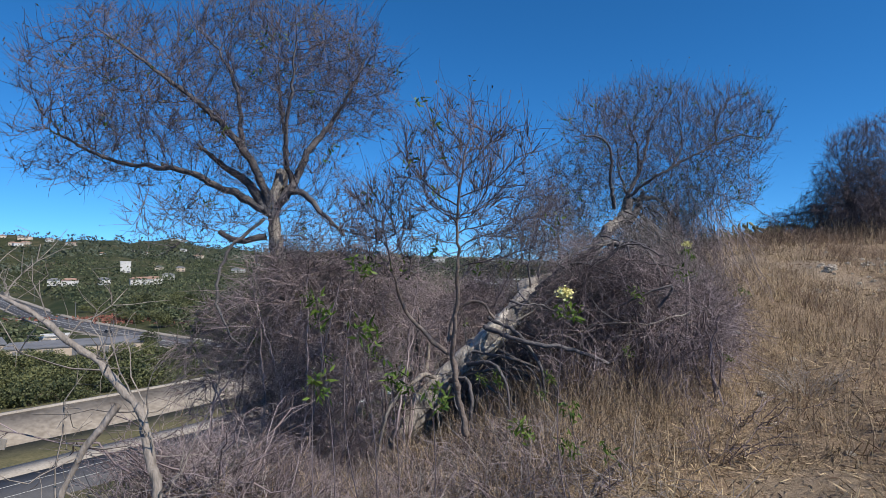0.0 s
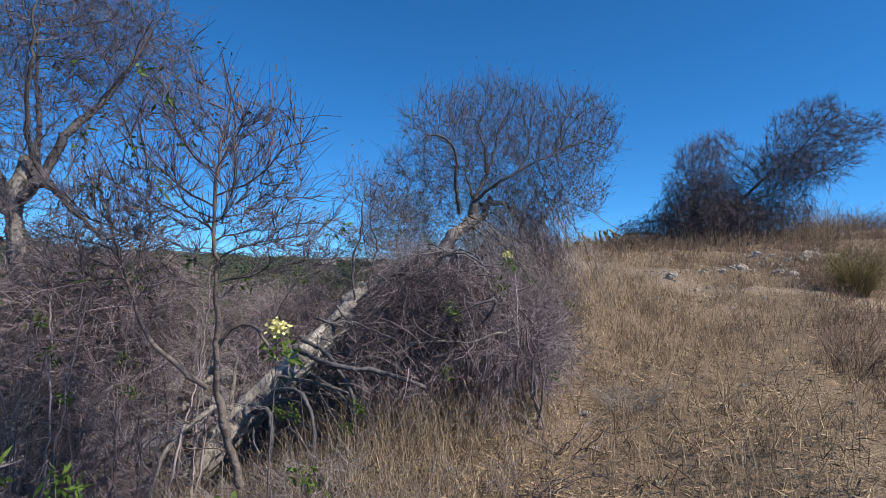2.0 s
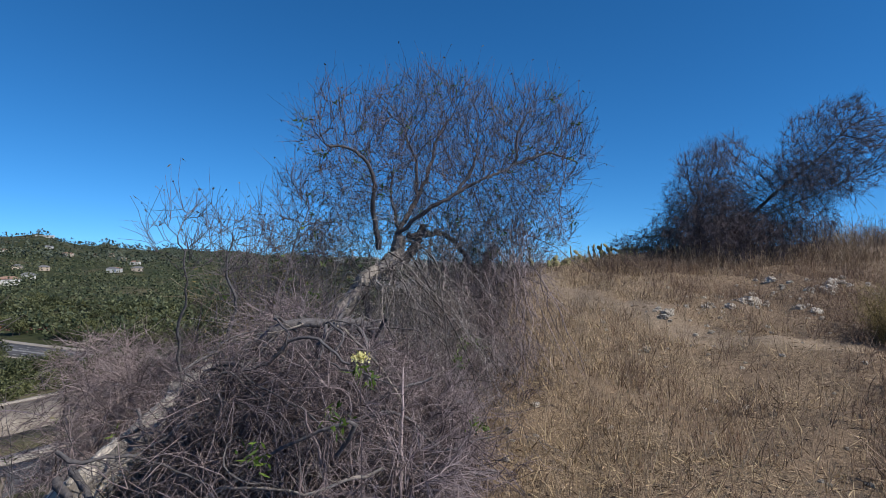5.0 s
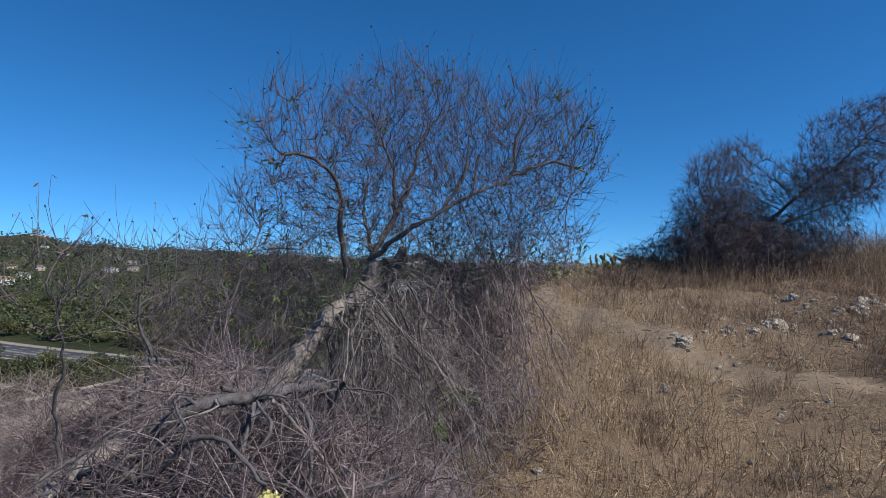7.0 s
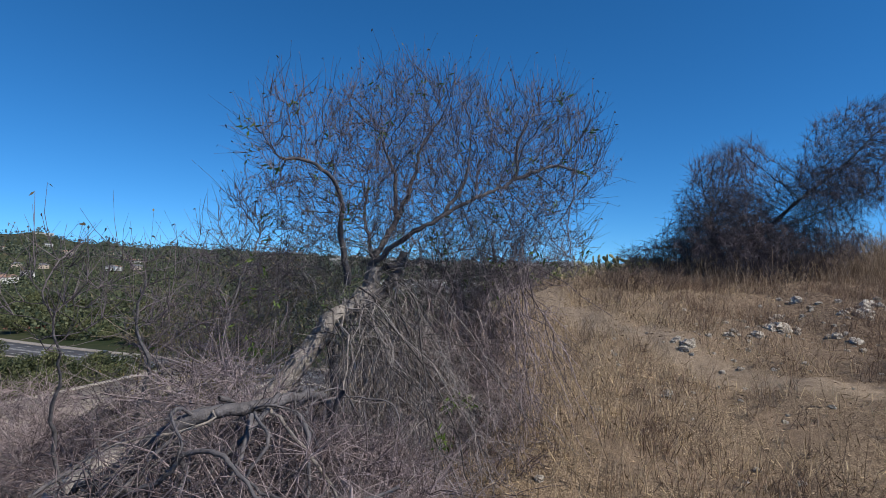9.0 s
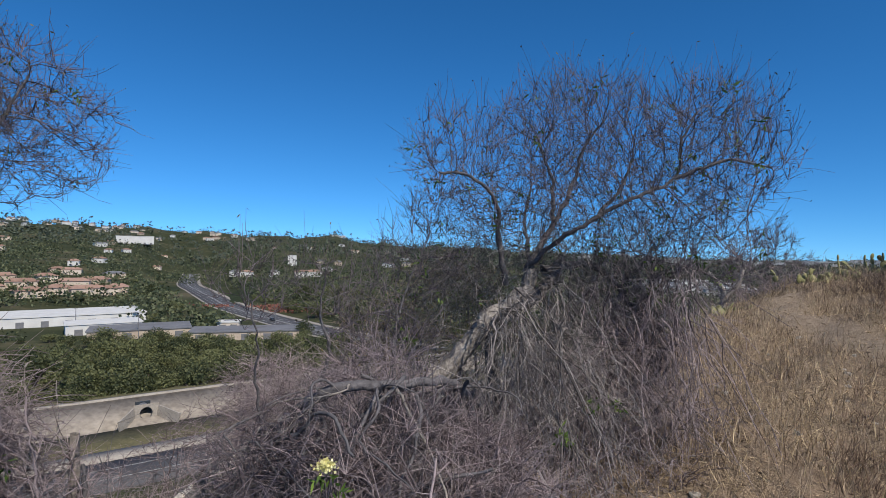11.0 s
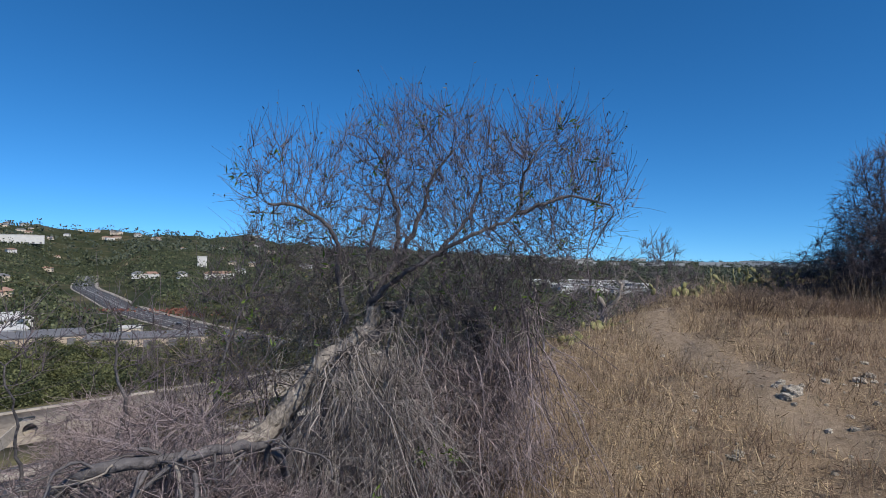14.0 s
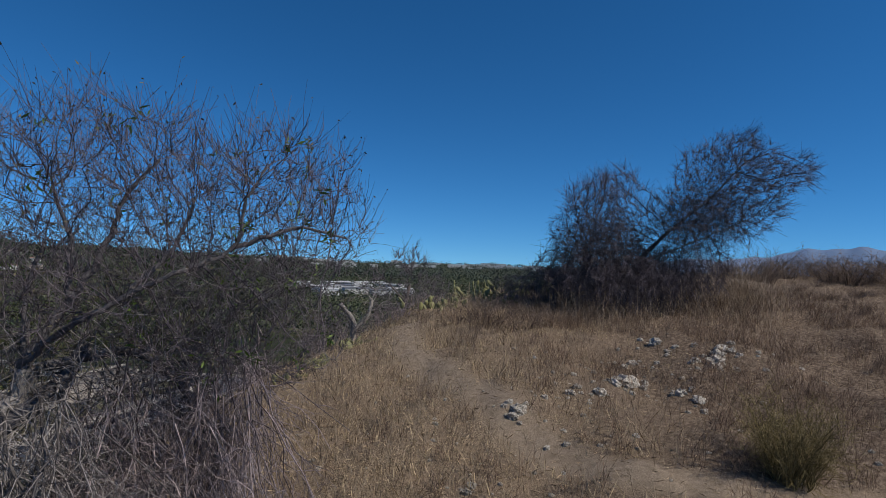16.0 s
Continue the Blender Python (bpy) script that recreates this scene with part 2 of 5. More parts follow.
def in_blobs(blobs, n):
    """n points spread over ellipsoids (centre, radii), more of them towards the outside."""
    vol = np.array([r[0] * r[1] * r[2] for _, r in blobs])
    pick = rng.choice(len(blobs), n, p=vol / vol.sum())
    d = rng.normal(size=(n, 3))
    d /= np.linalg.norm(d, axis=1, keepdims=True)
    d *= rng.random((n, 1)) ** (1 / 2.6)
    c, r = np.array([b[0] for b in blobs]), np.array([b[1] for b in blobs])
    return c[pick] + d * r[pick]


def grow(pos, parent, aim, step, reach, kill, rounds, lift=0.1, jitter=0.14, keep_on=0.4):
    """Branches that grow from the given nodes towards the points to be reached."""
    pos, parent = [np.array(p) for p in pos], list(parent)
    aim = np.array(aim)
    near, dist = np.zeros(len(aim), int), np.full(len(aim), 1e9)
    born = [0] * len(pos)
    fresh = 0
    for _ in range(rounds):
        new_pos = np.array(pos[fresh:])
        if len(new_pos) and len(aim):
            d = np.linalg.norm(aim[:, None] - new_pos[None], axis=2)
            k = d.argmin(1)
            m = d[np.arange(len(aim)), k]
            better = m < dist
            dist[better], near[better] = m[better], k[better] + fresh
        keep = dist > kill
        aim, near, dist = aim[keep], near[keep], dist[keep]
        active = dist < reach
        if not active.any() or (fresh and fresh == len(pos)):
            break
        fresh = len(pos)
        P = np.array(pos)
        for node in np.unique(near[active]):
            v = aim[active][near[active] == node] - P[node]
            v /= np.linalg.norm(v, axis=1, keepdims=True)
            v = v.mean(0)
            v = v / (np.linalg.norm(v) + 1e-9) + rng.normal(size=3) * jitter + (0, 0, lift)
            if parent[node] >= 0:
                w = P[node] - P[parent[node]]
                v = v + keep_on * w / (np.linalg.norm(w) + 1e-9)
            v /= np.linalg.norm(v) + 1e-9
            born[node] += 1
            if born[node] > 2:
                continue
            pos.append(P[node] + v * step)
            parent.append(node)
            born.append(0)
    return np.array(pos), parent


def tree_parts(soup_trunk, soup_limb, soup_twig, guides, aim, step=0.09, reach=0.9, kill=0.14, rounds=70, lift=0.1, tip=0.0031, power=2.3, thick=0.02):
    """Limbs along the guides (points, first and last radius), and branches that grow from them. Returns ends and their directions."""
    pos, parent, rad = [], [], []
    for line, r0, r1, open_from in guides:
        p = smooth_line(line, step)
        p[1:-1] += rng.normal(size=p[1:-1].shape) * 0.008
        r = np.linspace(r0, r1, len(p)) * (1 + 0.07 * rng.normal(size=len(p)))
        (soup_trunk if r0 > 0.09 else soup_limb).tubes(p[None], r[None], 26 if r0 > 0.09 else 12 if r0 > 0.05 else 6, 0.17 if r0 > 0.09 else 0.09)
        first = int(len(p) * open_from)
        for k in range(first, len(p)):
            parent.append(len(pos) - 1 if k > first else -1)
            pos.append(p[k])
    roots = len(pos)
    P, parent = grow(pos, parent, aim, step, reach, kill, rounds, lift)
    kids = [[] for _ in P]
    for k in range(roots, len(P)):
        kids[parent[k]].append(k)
    w = np.zeros(len(P))
    for k in range(len(P) - 1, roots - 1, -1):
        w[k] = (sum(w[c] ** power for c in kids[k]) if kids[k] else tip ** power) ** (1 / power)
    ends, ways = [], []
    starts = [(parent[k], k) for k in range(roots, len(P)) if parent[k] < roots]
    while starts:
        a, k = starts.pop()
        chain = [a, k]
        while kids[k]:
            order = sorted(kids[k], key=lambda c: -w[c])
            starts += [(k, c) for c in order[1:]]
            k = order[0]
            chain.append(k)
        r = w[chain]
        r[0] = r[1]
        (soup_limb if r[0] > thick else soup_twig).tubes(P[chain][None], r[None], 5 if r[0] > 0.012 else 3)
        ends.append(P[chain[-1]])
        ways.append(P[chain[-1]] - P[chain[-2]])
    way = np.array([P[k] - P[parent[k]] if parent[k] >= 0 else (0, 0, 1) for k in range(len(P))])
    return np.array(ends), np.array(ways), P[roots:], way[roots:]


def sprays(soup, C, D, length, radius, up=0.3, wild=0.6, K=4, droop=0.0):
    """Fine twigs at C, first along D."""
    n = len(C)
    D = np.asarray(D, float)
    D = D / (np.linalg.norm(D, axis=1, keepdims=True) + 1e-9) + rng.normal(size=(n, 3)) * wild + np.array([0, 0, up])
    D /= np.linalg.norm(D, axis=1, keepdims=True)
    L = length * rng.uniform(0.5, 1.4, n)
    bend = rng.normal(size=(n, 3)) * 0.35 + np.array([0, 0, up * 0.5 - droop])
    t = np.linspace(0, 1, K)[None, :, None]
    P = np.asarray(C)[:, None] + L[:, None, None] * (D[:, None] * t + bend[:, None] * t ** 2 * 0.6)
    P[:, 1:] += rng.normal(size=(n, K - 1, 3)) * L[:, None, None] * 0.03
    soup.tubes(P, radius * rng.uniform(0.7, 1.3, (n, 1)) * np.linspace(1, 0.45, K)[None], 3)
    return P


# ---- the lie of the land ----
EDGE_P, EDGE_N = np.array([0.5, 4.5]), np.array([-0.906, 0.423])
CREST_P, CREST_N = np.array([6.5, 17.0]), np.array([-0.5, 0.866])


def softplus(v, k):
    return k * np.logaddexp(0, v / k)


WAVES = [(np.random.default_rng(3).normal(size=2) * f, a, ph) for f, a, ph in zip(np.geomspace(0.5, 9, 14), np.geomspace(0.06, 0.0035, 14), np.linspace(0, 31, 14))]
WAVES = [(np.array([math.cos(k * 2.4), math.sin(k * 2.4)]) * np.hypot(*w), a, ph) for k, (w, a, ph) in enumerate(WAVES)]

AZ = (-180, -62, -50, -43, -41, -36.5, -34.5, -28, -20, -10, 0, 8, 40, 46, 60, 75, 180)
FLAT_TO = (300, 300, 330, 380, 900, 900, 430, 330, 330, 420, 900, 1500, 1500, 1500, 1500, 900, 300)
RIDGE_AT = (1200, 1400, 1500, 1500, 1500, 1500, 1500, 1500, 1700, 2300, 3600, 4300, 4300, 4300, 4300, 2000, 1200)
RIDGE_UP = (0.03, 0.036, 0.034, 0.027, 0.026, 0.023, 0.022, 0.018, 0.009, 0.003, -0.004, -0.009, -0.009, -0.009, -0.009, 0.0, 0.03)


def land(x, y):
    """Height of the ground, and how much of it is slope and valley."""
    x, y = np.asarray(x, float), np.asarray(y, float)
    plane = -0.859 + 0.067 * x + 0.133 * np.maximum(y, -6)
    plane = 2.9 - softplus(2.9 - plane, 0.35)
    s1 = (x - EDGE_P[0]) * EDGE_N[0] + (y - EDGE_P[1]) * EDGE_N[1]
    s2 = (x - CREST_P[0]) * CREST_N[0] + (y - CREST_P[1]) * CREST_N[1]
    far = np.hypot(x - 8, y - 10)
    hill = plane - 0.5 * softplus(s1, 0.9) - 0.42 * softplus(s2 - 1, 1.2) - 0.4 * softplus(far - 42, 4)
    hill = hill + 1.4 * np.exp(-((x + 2.1) / 1.4) ** 2 - ((y - 4.1) / 1.5) ** 2)
    for w, a, ph in WAVES:
        hill = hill + a * np.sin(w[0] * x + w[1] * y + ph) * np.clip(1.4 - far / 60, 0.4, 1)
    d, az = np.hypot(x, y), np.degrees(np.arctan2(x, y))
    flat, ridge, up = np.interp(az, AZ, FLAT_TO), np.interp(az, AZ, RIDGE_AT), np.interp(az, AZ, RIDGE_UP)
    t = np.clip((d - flat) / (ridge - flat), 0, 1)
    top = up * ridge + 6 * np.sin(az * 1.9) * np.sin(az * 0.73 + 1) + 2.5 * np.sin(az * 7.1)
    valley = -38 + (top + 38) * (0.5 * t + 0.5 * t * t) + np.clip(t * 4, 0, 1) * 3 * np.sin(x * 0.021 + 1) * np.sin(y * 0.017)
    valley = valley + 13 * np.exp(-((az + 25) / 1.7) ** 2) * np.exp(-((d - 1480) / 160) ** 2)
    valley = valley - np.clip((d - ridge) / 500, 0, 1) * 30
    is_valley = np.clip((valley - hill) * 0.5 + 0.5, 0, 1)
    return np.maximum(hill, valley), np.clip(s1 / 3 - 0.2, 0, 1), is_valley


def height(x, y):
    return float(land(x, y)[0])


TRAIL = smooth_line([(18, 8.0, 0), (12, 8.4, 0), (9.6, 8.8, 0), (8.3, 9.6, 0), (7.75, 11.0, 0), (7.6, 12.6, 0), (7.3, 14.0, 0), (7.25, 15.3, 0), (7.7, 17.5, 0)], 0.3)[:, :2]
SIDE_TRAIL = smooth_line([(1.6, 2.0, 0), (2.4, 4.0, 0), (2.9, 4.2, 0)], 0.3)[:, :2]


def trail_near(x, y):
    p = np.stack([np.ravel(x), np.ravel(y)], 1)
    d = np.min(np.linalg.norm(p[:, None] - np.vstack([TRAIL, SIDE_TRAIL])[None], axis=2), axis=1)
    return d.reshape(np.shape(x))


def build_ground():
    rings = np.concatenate([np.linspace(0.05, 24, 140), np.geomspace(24.3, 4900, 130)])
    ang = np.linspace(0, 2 * np.pi, 380, endpoint=False)
    X, Y = 4 + rings[:, None] * np.sin(ang), 8 + rings[:, None] * np.cos(ang)
    Z, slope, valley = land(X, Y)
    n = len(ang)
    a = (np.arange(len(rings) - 1)[:, None] * n + np.arange(n)[None])
    b = (np.arange(len(rings) - 1)[:, None] * n + (np.arange(n)[None] + 1) % n)
    f = np.stack([a, a + n, b + n, b], -1).reshape(-1, 4)
    me = mesh_of("ground", np.stack([X, Y, Z], -1), f, ground_material())
    near = rings < 30
    trail = np.zeros(X.shape)
    trail[near] = np.clip(1.3 - trail_near(X[near], Y[near]) / 0.34, 0, 0.65)
    weedy = np.clip((X - (0.467 * (Y - 4.5) + 5.0)) / 2.5, 0, 1) * (0.85 - trail)
    for name, val in (("trail", trail), ("slope", slope), ("valley", valley), ("weedy", weedy)):
        me.attributes.new(name, "FLOAT", "POINT").data.foreach_set("value", val.ravel().astype(np.float32))
    me.polygons.foreach_set("use_smooth", np.ones(len(f), bool))
    tagged(new("ground", me), "dry brown hillside falling to a wide green valley", "ground", kind="structure")


build_ground()


# ---- elder trees on the hillside ----
def green_tufts(soup, C, size=0.09, n=14):
    """Tufts of narrow pinnate leaves about the points C."""
    C = np.repeat(np.asarray(C, float), n, axis=0)
    d = rng.normal(size=C.shape) + np.array([0, 0, 0.1])
    d[:, 2] -= rng.random(len(C)) * 0.6
    C = C + rng.normal(size=C.shape) * size * 0.45
    soup.leaves(C, d, size * rng.uniform(0.5, 1.3, len(C)), size * 0.26)


def elder_tree(name, label, guides, blobs, aims, tufts=0, tuft_at=(), lift=0.1, twig_n=3, twig_len=0.24, up=0.45, bark=BARK, droop=0.0, step=0.09, kill=0.14, wither=0.5, twig_r=0.0027, extra=0, wild=0.5, sweep=None, tip=0.0031, power=2.3, share=0.8):
    root = thing(name, (0, 0, 0), label, "tree", "elder trees")
    trunk, limb, twig, leaf, dry = Soup(), Soup(), Soup(), Soup(), Soup()
    ends, ways, nodes, dirs = tree_parts(trunk, limb, twig, guides, in_blobs(blobs, aims), step=step, kill=kill, lift=lift, tip=tip, power=power)
    E, W = np.repeat(ends, twig_n, axis=0), np.repeat(ways, twig_n, axis=0)
    if sweep:
        W, dirs = sweep(E, W), sweep(nodes, dirs)
    P = sprays(twig, E, W, twig_len, twig_r, up, wild * 0.8, 4, droop)
    pick = rng.integers(0, len(nodes), int(len(nodes) * share) + extra)
    Q = sprays(twig, nodes[pick], dirs[pick], twig_len * 0.85, twig_r * 0.85, up * 0.7, wild, 3, droop)
    tips = np.concatenate([P[:, -1], Q[:, -1]])
    k = rng.random(len(tips)) < wither * 0.5
    dry.leaves(tips[k], rng.normal(size=(k.sum(), 3)) + np.array([0, 0, -0.5]), rng.uniform(0.015, 0.045, k.sum()), 0.014)
    if tufts:
        green_tufts(leaf, nodes[rng.integers(0, len(nodes), tufts)], 0.075, 9)
    if len(tuft_at):
        green_tufts(leaf, tuft_at, 0.07, 16)
    if trunk.n:
        part("trunk", trunk.mesh(name + "_trunk", bark, True), root, "grey furrowed bark")
    part("limb_frame", limb.mesh(name + "_limbs", LIMB if bark is BARK else bark, True), root)
    part("crown", twig.mesh(name + "_twigs", TWIG), root)
    part("dry_foliage", dry.mesh(name + "_dry", DRY_LEAF), root)
    if leaf.n:
        part("foliage", leaf.mesh(name + "_leaves", LEAF), root, "sparse fresh green leaves")
    return root


elder_tree(
    "leaning_elder_tree", "leaning grey elder tree, almost leafless, propped on its limbs",
    [
        ([(-0.5, 7.0, -0.7), (-0.1, 6.98, -0.22), (0.66, 6.88, 0.56), (1.08, 7.2, 0.94), (1.2, 7.75, 1.07), (1.65, 8.3, 1.15), (2.08, 8.65, 1.25), (2.38, 8.82, 1.6), (2.62, 8.85, 1.92), (2.8, 8.92, 2.06), (2.95, 9.08, 2.2), (3.0, 9.1, 2.42)], 0.16, 0.075, 0.82),
        ([(1.02, 7.15, 0.9), (1.35, 7.0, 1.2), (1.6, 6.87, 1.4), (1.8, 6.82, 1.58), (2.0, 6.85, 1.66), (2.25, 7.1, 1.64), (2.5, 7.5, 1.6), (2.62, 7.75, 1.48), (2.66, 7.9, 1.2)], 0.048, 0.028, 0.9),
        ([(2.75, 8.9, 2.02), (3.0, 9.0, 2.1), (3.2, 9.2, 2.3), (3.3, 9.3, 2.55)], 0.075, 0.04, 0.8),
        ([(1.28, 7.75, 1.06), (1.36, 7.8, 1.5), (1.43, 7.8, 1.75), (1.33, 7.8, 2.0), (1.38, 7.78, 2.35)], 0.02, 0.006, 0.4),
        ([(1.15, 7.3, 1.0), (1.1, 7.2, 1.5), (1.2, 7.05, 1.95), (1.15, 6.95, 2.3)], 0.016, 0.005, 0.5),
        ([(1.8, 8.4, 1.2), (1.75, 8.55, 1.8), (1.85, 8.7, 2.3), (1.95, 8.8, 2.6)], 0.022, 0.006, 0.4),
        ([(-0.2, 7.0, -0.1), (-0.3, 7.0, 0.4), (-0.28, 6.95, 0.85)], 0.05, 0.012, 0.9),
        ([(2.75, 9.05, 2.25), (2.68, 9.0, 2.75), (2.67, 8.95, 3.02), (2.58, 8.75, 3.22), (2.38, 8.65, 3.32), (2.15, 8.6, 3.34)], 0.033, 0.01, 0.35),
        ([(2.95, 9.1, 2.42), (3.2, 9.2, 2.85), (3.39, 9.4, 3.29), (3.5, 9.5, 3.7), (3.7, 9.6, 4.0)], 0.036, 0.01, 0.3),
        ([(3.2, 9.2, 2.85), (3.18, 9.25, 3.3), (3.05, 9.3, 3.7)], 0.025, 0.01, 0.3),
        ([(3.0, 9.1, 2.42), (2.9, 9.3, 2.9), (2.95, 9.5, 3.3)], 0.023, 0.01, 0.3),
        ([(2.95, 9.1, 2.42), (3.31, 8.9, 2.72), (3.85, 8.85, 3.05), (4.33, 9.0, 3.3), (4.4, 9.1, 3.65), (4.55, 9.2, 3.95)], 0.029, 0.01, 0.3),
        ([(4.33, 9.0, 3.3), (4.8, 9.1, 3.46), (5.2, 9.2, 3.4)], 0.020, 0.008, 0.2),
        ([(3.6, 8.9, 2.9), (3.9, 9.2, 3.3), (4.0, 9.5, 3.7)], 0.023, 0.01, 0.2),
        ([(3.1, 9.15, 2.42), (3.6, 9.45, 2.45), (4.0, 9.6, 2.05), (4.25, 9.65, 1.45)], 0.039, 0.03, 0.3),
        ([(2.6, 8.95, 1.8), (2.68, 8.75, 1.3), (2.62, 8.6, 0.0)], 0.05, 0.065, 0.6),
        ([(2.3, 8.9, 1.4), (2.33, 8.75, 1.0), (2.25, 8.65, -0.1)], 0.05, 0.065, 0.6),
        ([(2.35, 8.4, 0.75), (1.95, 8.05, 1.1), (1.45, 7.6, 1.15), (1.0, 7.15, 0.85)], 0.03, 0.04, 0.3),
        ([(1.15, 7.0, 1.08), (1.5, 6.75, 1.38), (1.8, 6.5, 1.42), (2.1, 6.36, 1.64), (2.4, 6.1, 1.5)], 0.022, 0.007, 0.15),
        ([(0.5, 6.7, 0.65), (0.9, 6.2, 0.55), (1.4, 6.0, 0.5), (1.75, 5.95, 0.36)], 0.035, 0.02, 0.6),
    ],
    [((1.4, 7.7, 2.25), (0.32, 0.35, 0.32)), ((1.2, 7.0, 2.25), (0.3, 0.3, 0.3)), ((2.3, 8.75, 3.48), (0.5, 0.6, 0.52)), ((3.4, 9.4, 3.75), (0.9, 0.85, 0.65)), ((4.55, 9.2, 3.5), (0.85, 0.85, 0.75)), ((3.3, 9.2, 3.0), (1.7, 0.9, 0.5)), ((1.9, 8.9, 2.45), (0.6, 0.6, 0.42)), ((4.4, 9.4, 2.6), (0.9, 0.8, 0.5)), ((1.7, 8.4, 1.85), (0.6, 0.6, 0.42))],
    5000, tufts=90, up=0.85, lift=0.18, twig_len=0.23, twig_n=3, extra=5500, kill=0.09, step=0.062, wild=0.65, twig_r=0.0024, tip=0.0025, power=2.8, share=0.75)


def split_wood(line, r, spread):
    """Bare wood of the torn lower trunk, in three ridges with deep clefts between them."""
    p = smooth_line(line, 0.06)
    T = np.gradient(p, axis=0)
    T /= np.linalg.norm(T, axis=1, keepdims=True)
    U = np.cross(T, (0.3, 1.0, 0.0))
    U /= np.linalg.norm(U, axis=1, keepdims=True)
    W = np.cross(T, U)
    k = np.linspace(0, 1, len(p))
    s = Soup()
    for a, size in ((0.4, 1.0), (1.9, 0.8), (3.2, 0.95), (4.6, 0.85), (5.6, 0.7)):
        turn = a + 0.5 * k + 0.15 * np.sin(k * 9 + a * 3)
        q = p + spread * (np.cos(turn)[:, None] * U + np.sin(turn)[:, None] * W) + rng.normal(size=p.shape) * 0.004
        s.tubes(q[None], (r * size * (0.75 + 0.25 * np.sin(k * 2.6 + 0.4)) * (1 + 0.05 * rng.normal(size=len(p))))[None], 10, 0.08)
    return s.mesh("split_wood", PALE_WOOD, True)


part("split_wood", split_wood([(-0.32, 7.0, -0.42), (-0.1, 6.97, -0.2), (0.64, 6.87, 0.54), (0.85, 6.98, 0.74)], 0.1, 0.078), bpy.data.objects["leaning_elder_tree"], "pale torn bare wood with deep clefts")

elder_tree(
    "tall_elder_tree", "tall leafless grey elder tree with spreading pale limbs",
    [
        ([(-1.5, 7.0, -1.5), (-1.75, 6.6, 0.6), (-1.88, 6.4, 1.5), (-1.92, 6.35, 1.95), (-1.9, 6.37, 2.2), (-1.86, 6.45, 2.45)], 0.15, 0.045, 0.8),
        ([(-1.95, 6.35, 1.95), (-2.4, 6.3, 2.21), (-2.95, 6.2, 2.43), (-3.55, 6.1, 2.49), (-4.28, 6.0, 2.85)], 0.048, 0.006, 0.25),
        ([(-1.98, 6.35, 2.0), (-2.2, 6.35, 2.3), (-2.48, 6.35, 2.5), (-2.8, 6.4, 2.75)], 0.06, 0.016, 0.5),
        ([(-1.95, 6.35, 2.0), (-2.01, 6.3, 2.25), (-2.23, 6.2, 2.69), (-2.63, 6.1, 3.11), (-3.13, 6.0, 3.5), (-3.7, 5.9, 3.9)], 0.055, 0.007, 0.3),
        ([(-2.23, 6.2, 2.69), (-2.31, 6.3, 3.28), (-2.57, 6.5, 3.8), (-2.9, 6.6, 4.15)], 0.03, 0.007, 0.2),
        ([(-1.9, 6.4, 2.05), (-1.82, 6.5, 2.35), (-1.89, 6.7, 2.9), (-2.01, 6.9, 3.4), (-2.1, 7.1, 4.0)], 0.035, 0.007, 0.3),
        ([(-1.88, 6.35, 2.05), (-1.72, 6.4, 2.28), (-1.54, 6.5, 2.72), (-1.33, 6.7, 3.08), (-1.1, 6.9, 3.6), (-0.95, 7.0, 4.0)], 0.052, 0.008, 0.3),
        ([(-1.72, 6.4, 2.28), (-1.75, 6.2, 2.7), (-1.63, 6.0, 3.28), (-1.55, 5.9, 3.8)], 0.028, 0.007, 0.3),
        ([(-1.85, 6.3, 2.05), (-1.6, 6.2, 2.2), (-1.33, 6.1, 1.96), (-1.05, 6.0, 1.7)], 0.04, 0.015, 0.3),
        ([(-2.0, 6.3, 1.9), (-2.35, 6.1, 1.5), (-2.4, 6.0, 1.0), (-2.2, 5.9, 0.6)], 0.02, 0.012, 0.8),
        ([(-2.0, 6.35, 1.7), (-2.3, 6.3, 1.65), (-2.5, 6.3, 1.75)], 0.05, 0.03, 0.9),
    ],
    [((-3.3, 6.1, 3.3), (1.2, 1.0, 0.85)), ((-2.0, 6.6, 3.8), (1.1, 1.1, 0.8)), ((-1.2, 6.9, 3.6), (0.7, 1.1, 0.8)), ((-3.7, 6.1, 2.6), (0.9, 0.8, 0.45)), ((-2.2, 6.2, 2.7), (1.2, 0.8, 0.5)), ((-1.3, 6.2, 1.8), (0.7, 0.6, 0.6)), ((-2.6, 6.0, 1.9), (0.8, 0.6, 0.4))],
    4600, tufts=40, up=0.6, twig_len=0.23, twig_n=3, extra=8500, kill=0.1, step=0.068, wild=0.65, twig_r=0.0028, tip=0.0027, power=2.8, share=0.8)

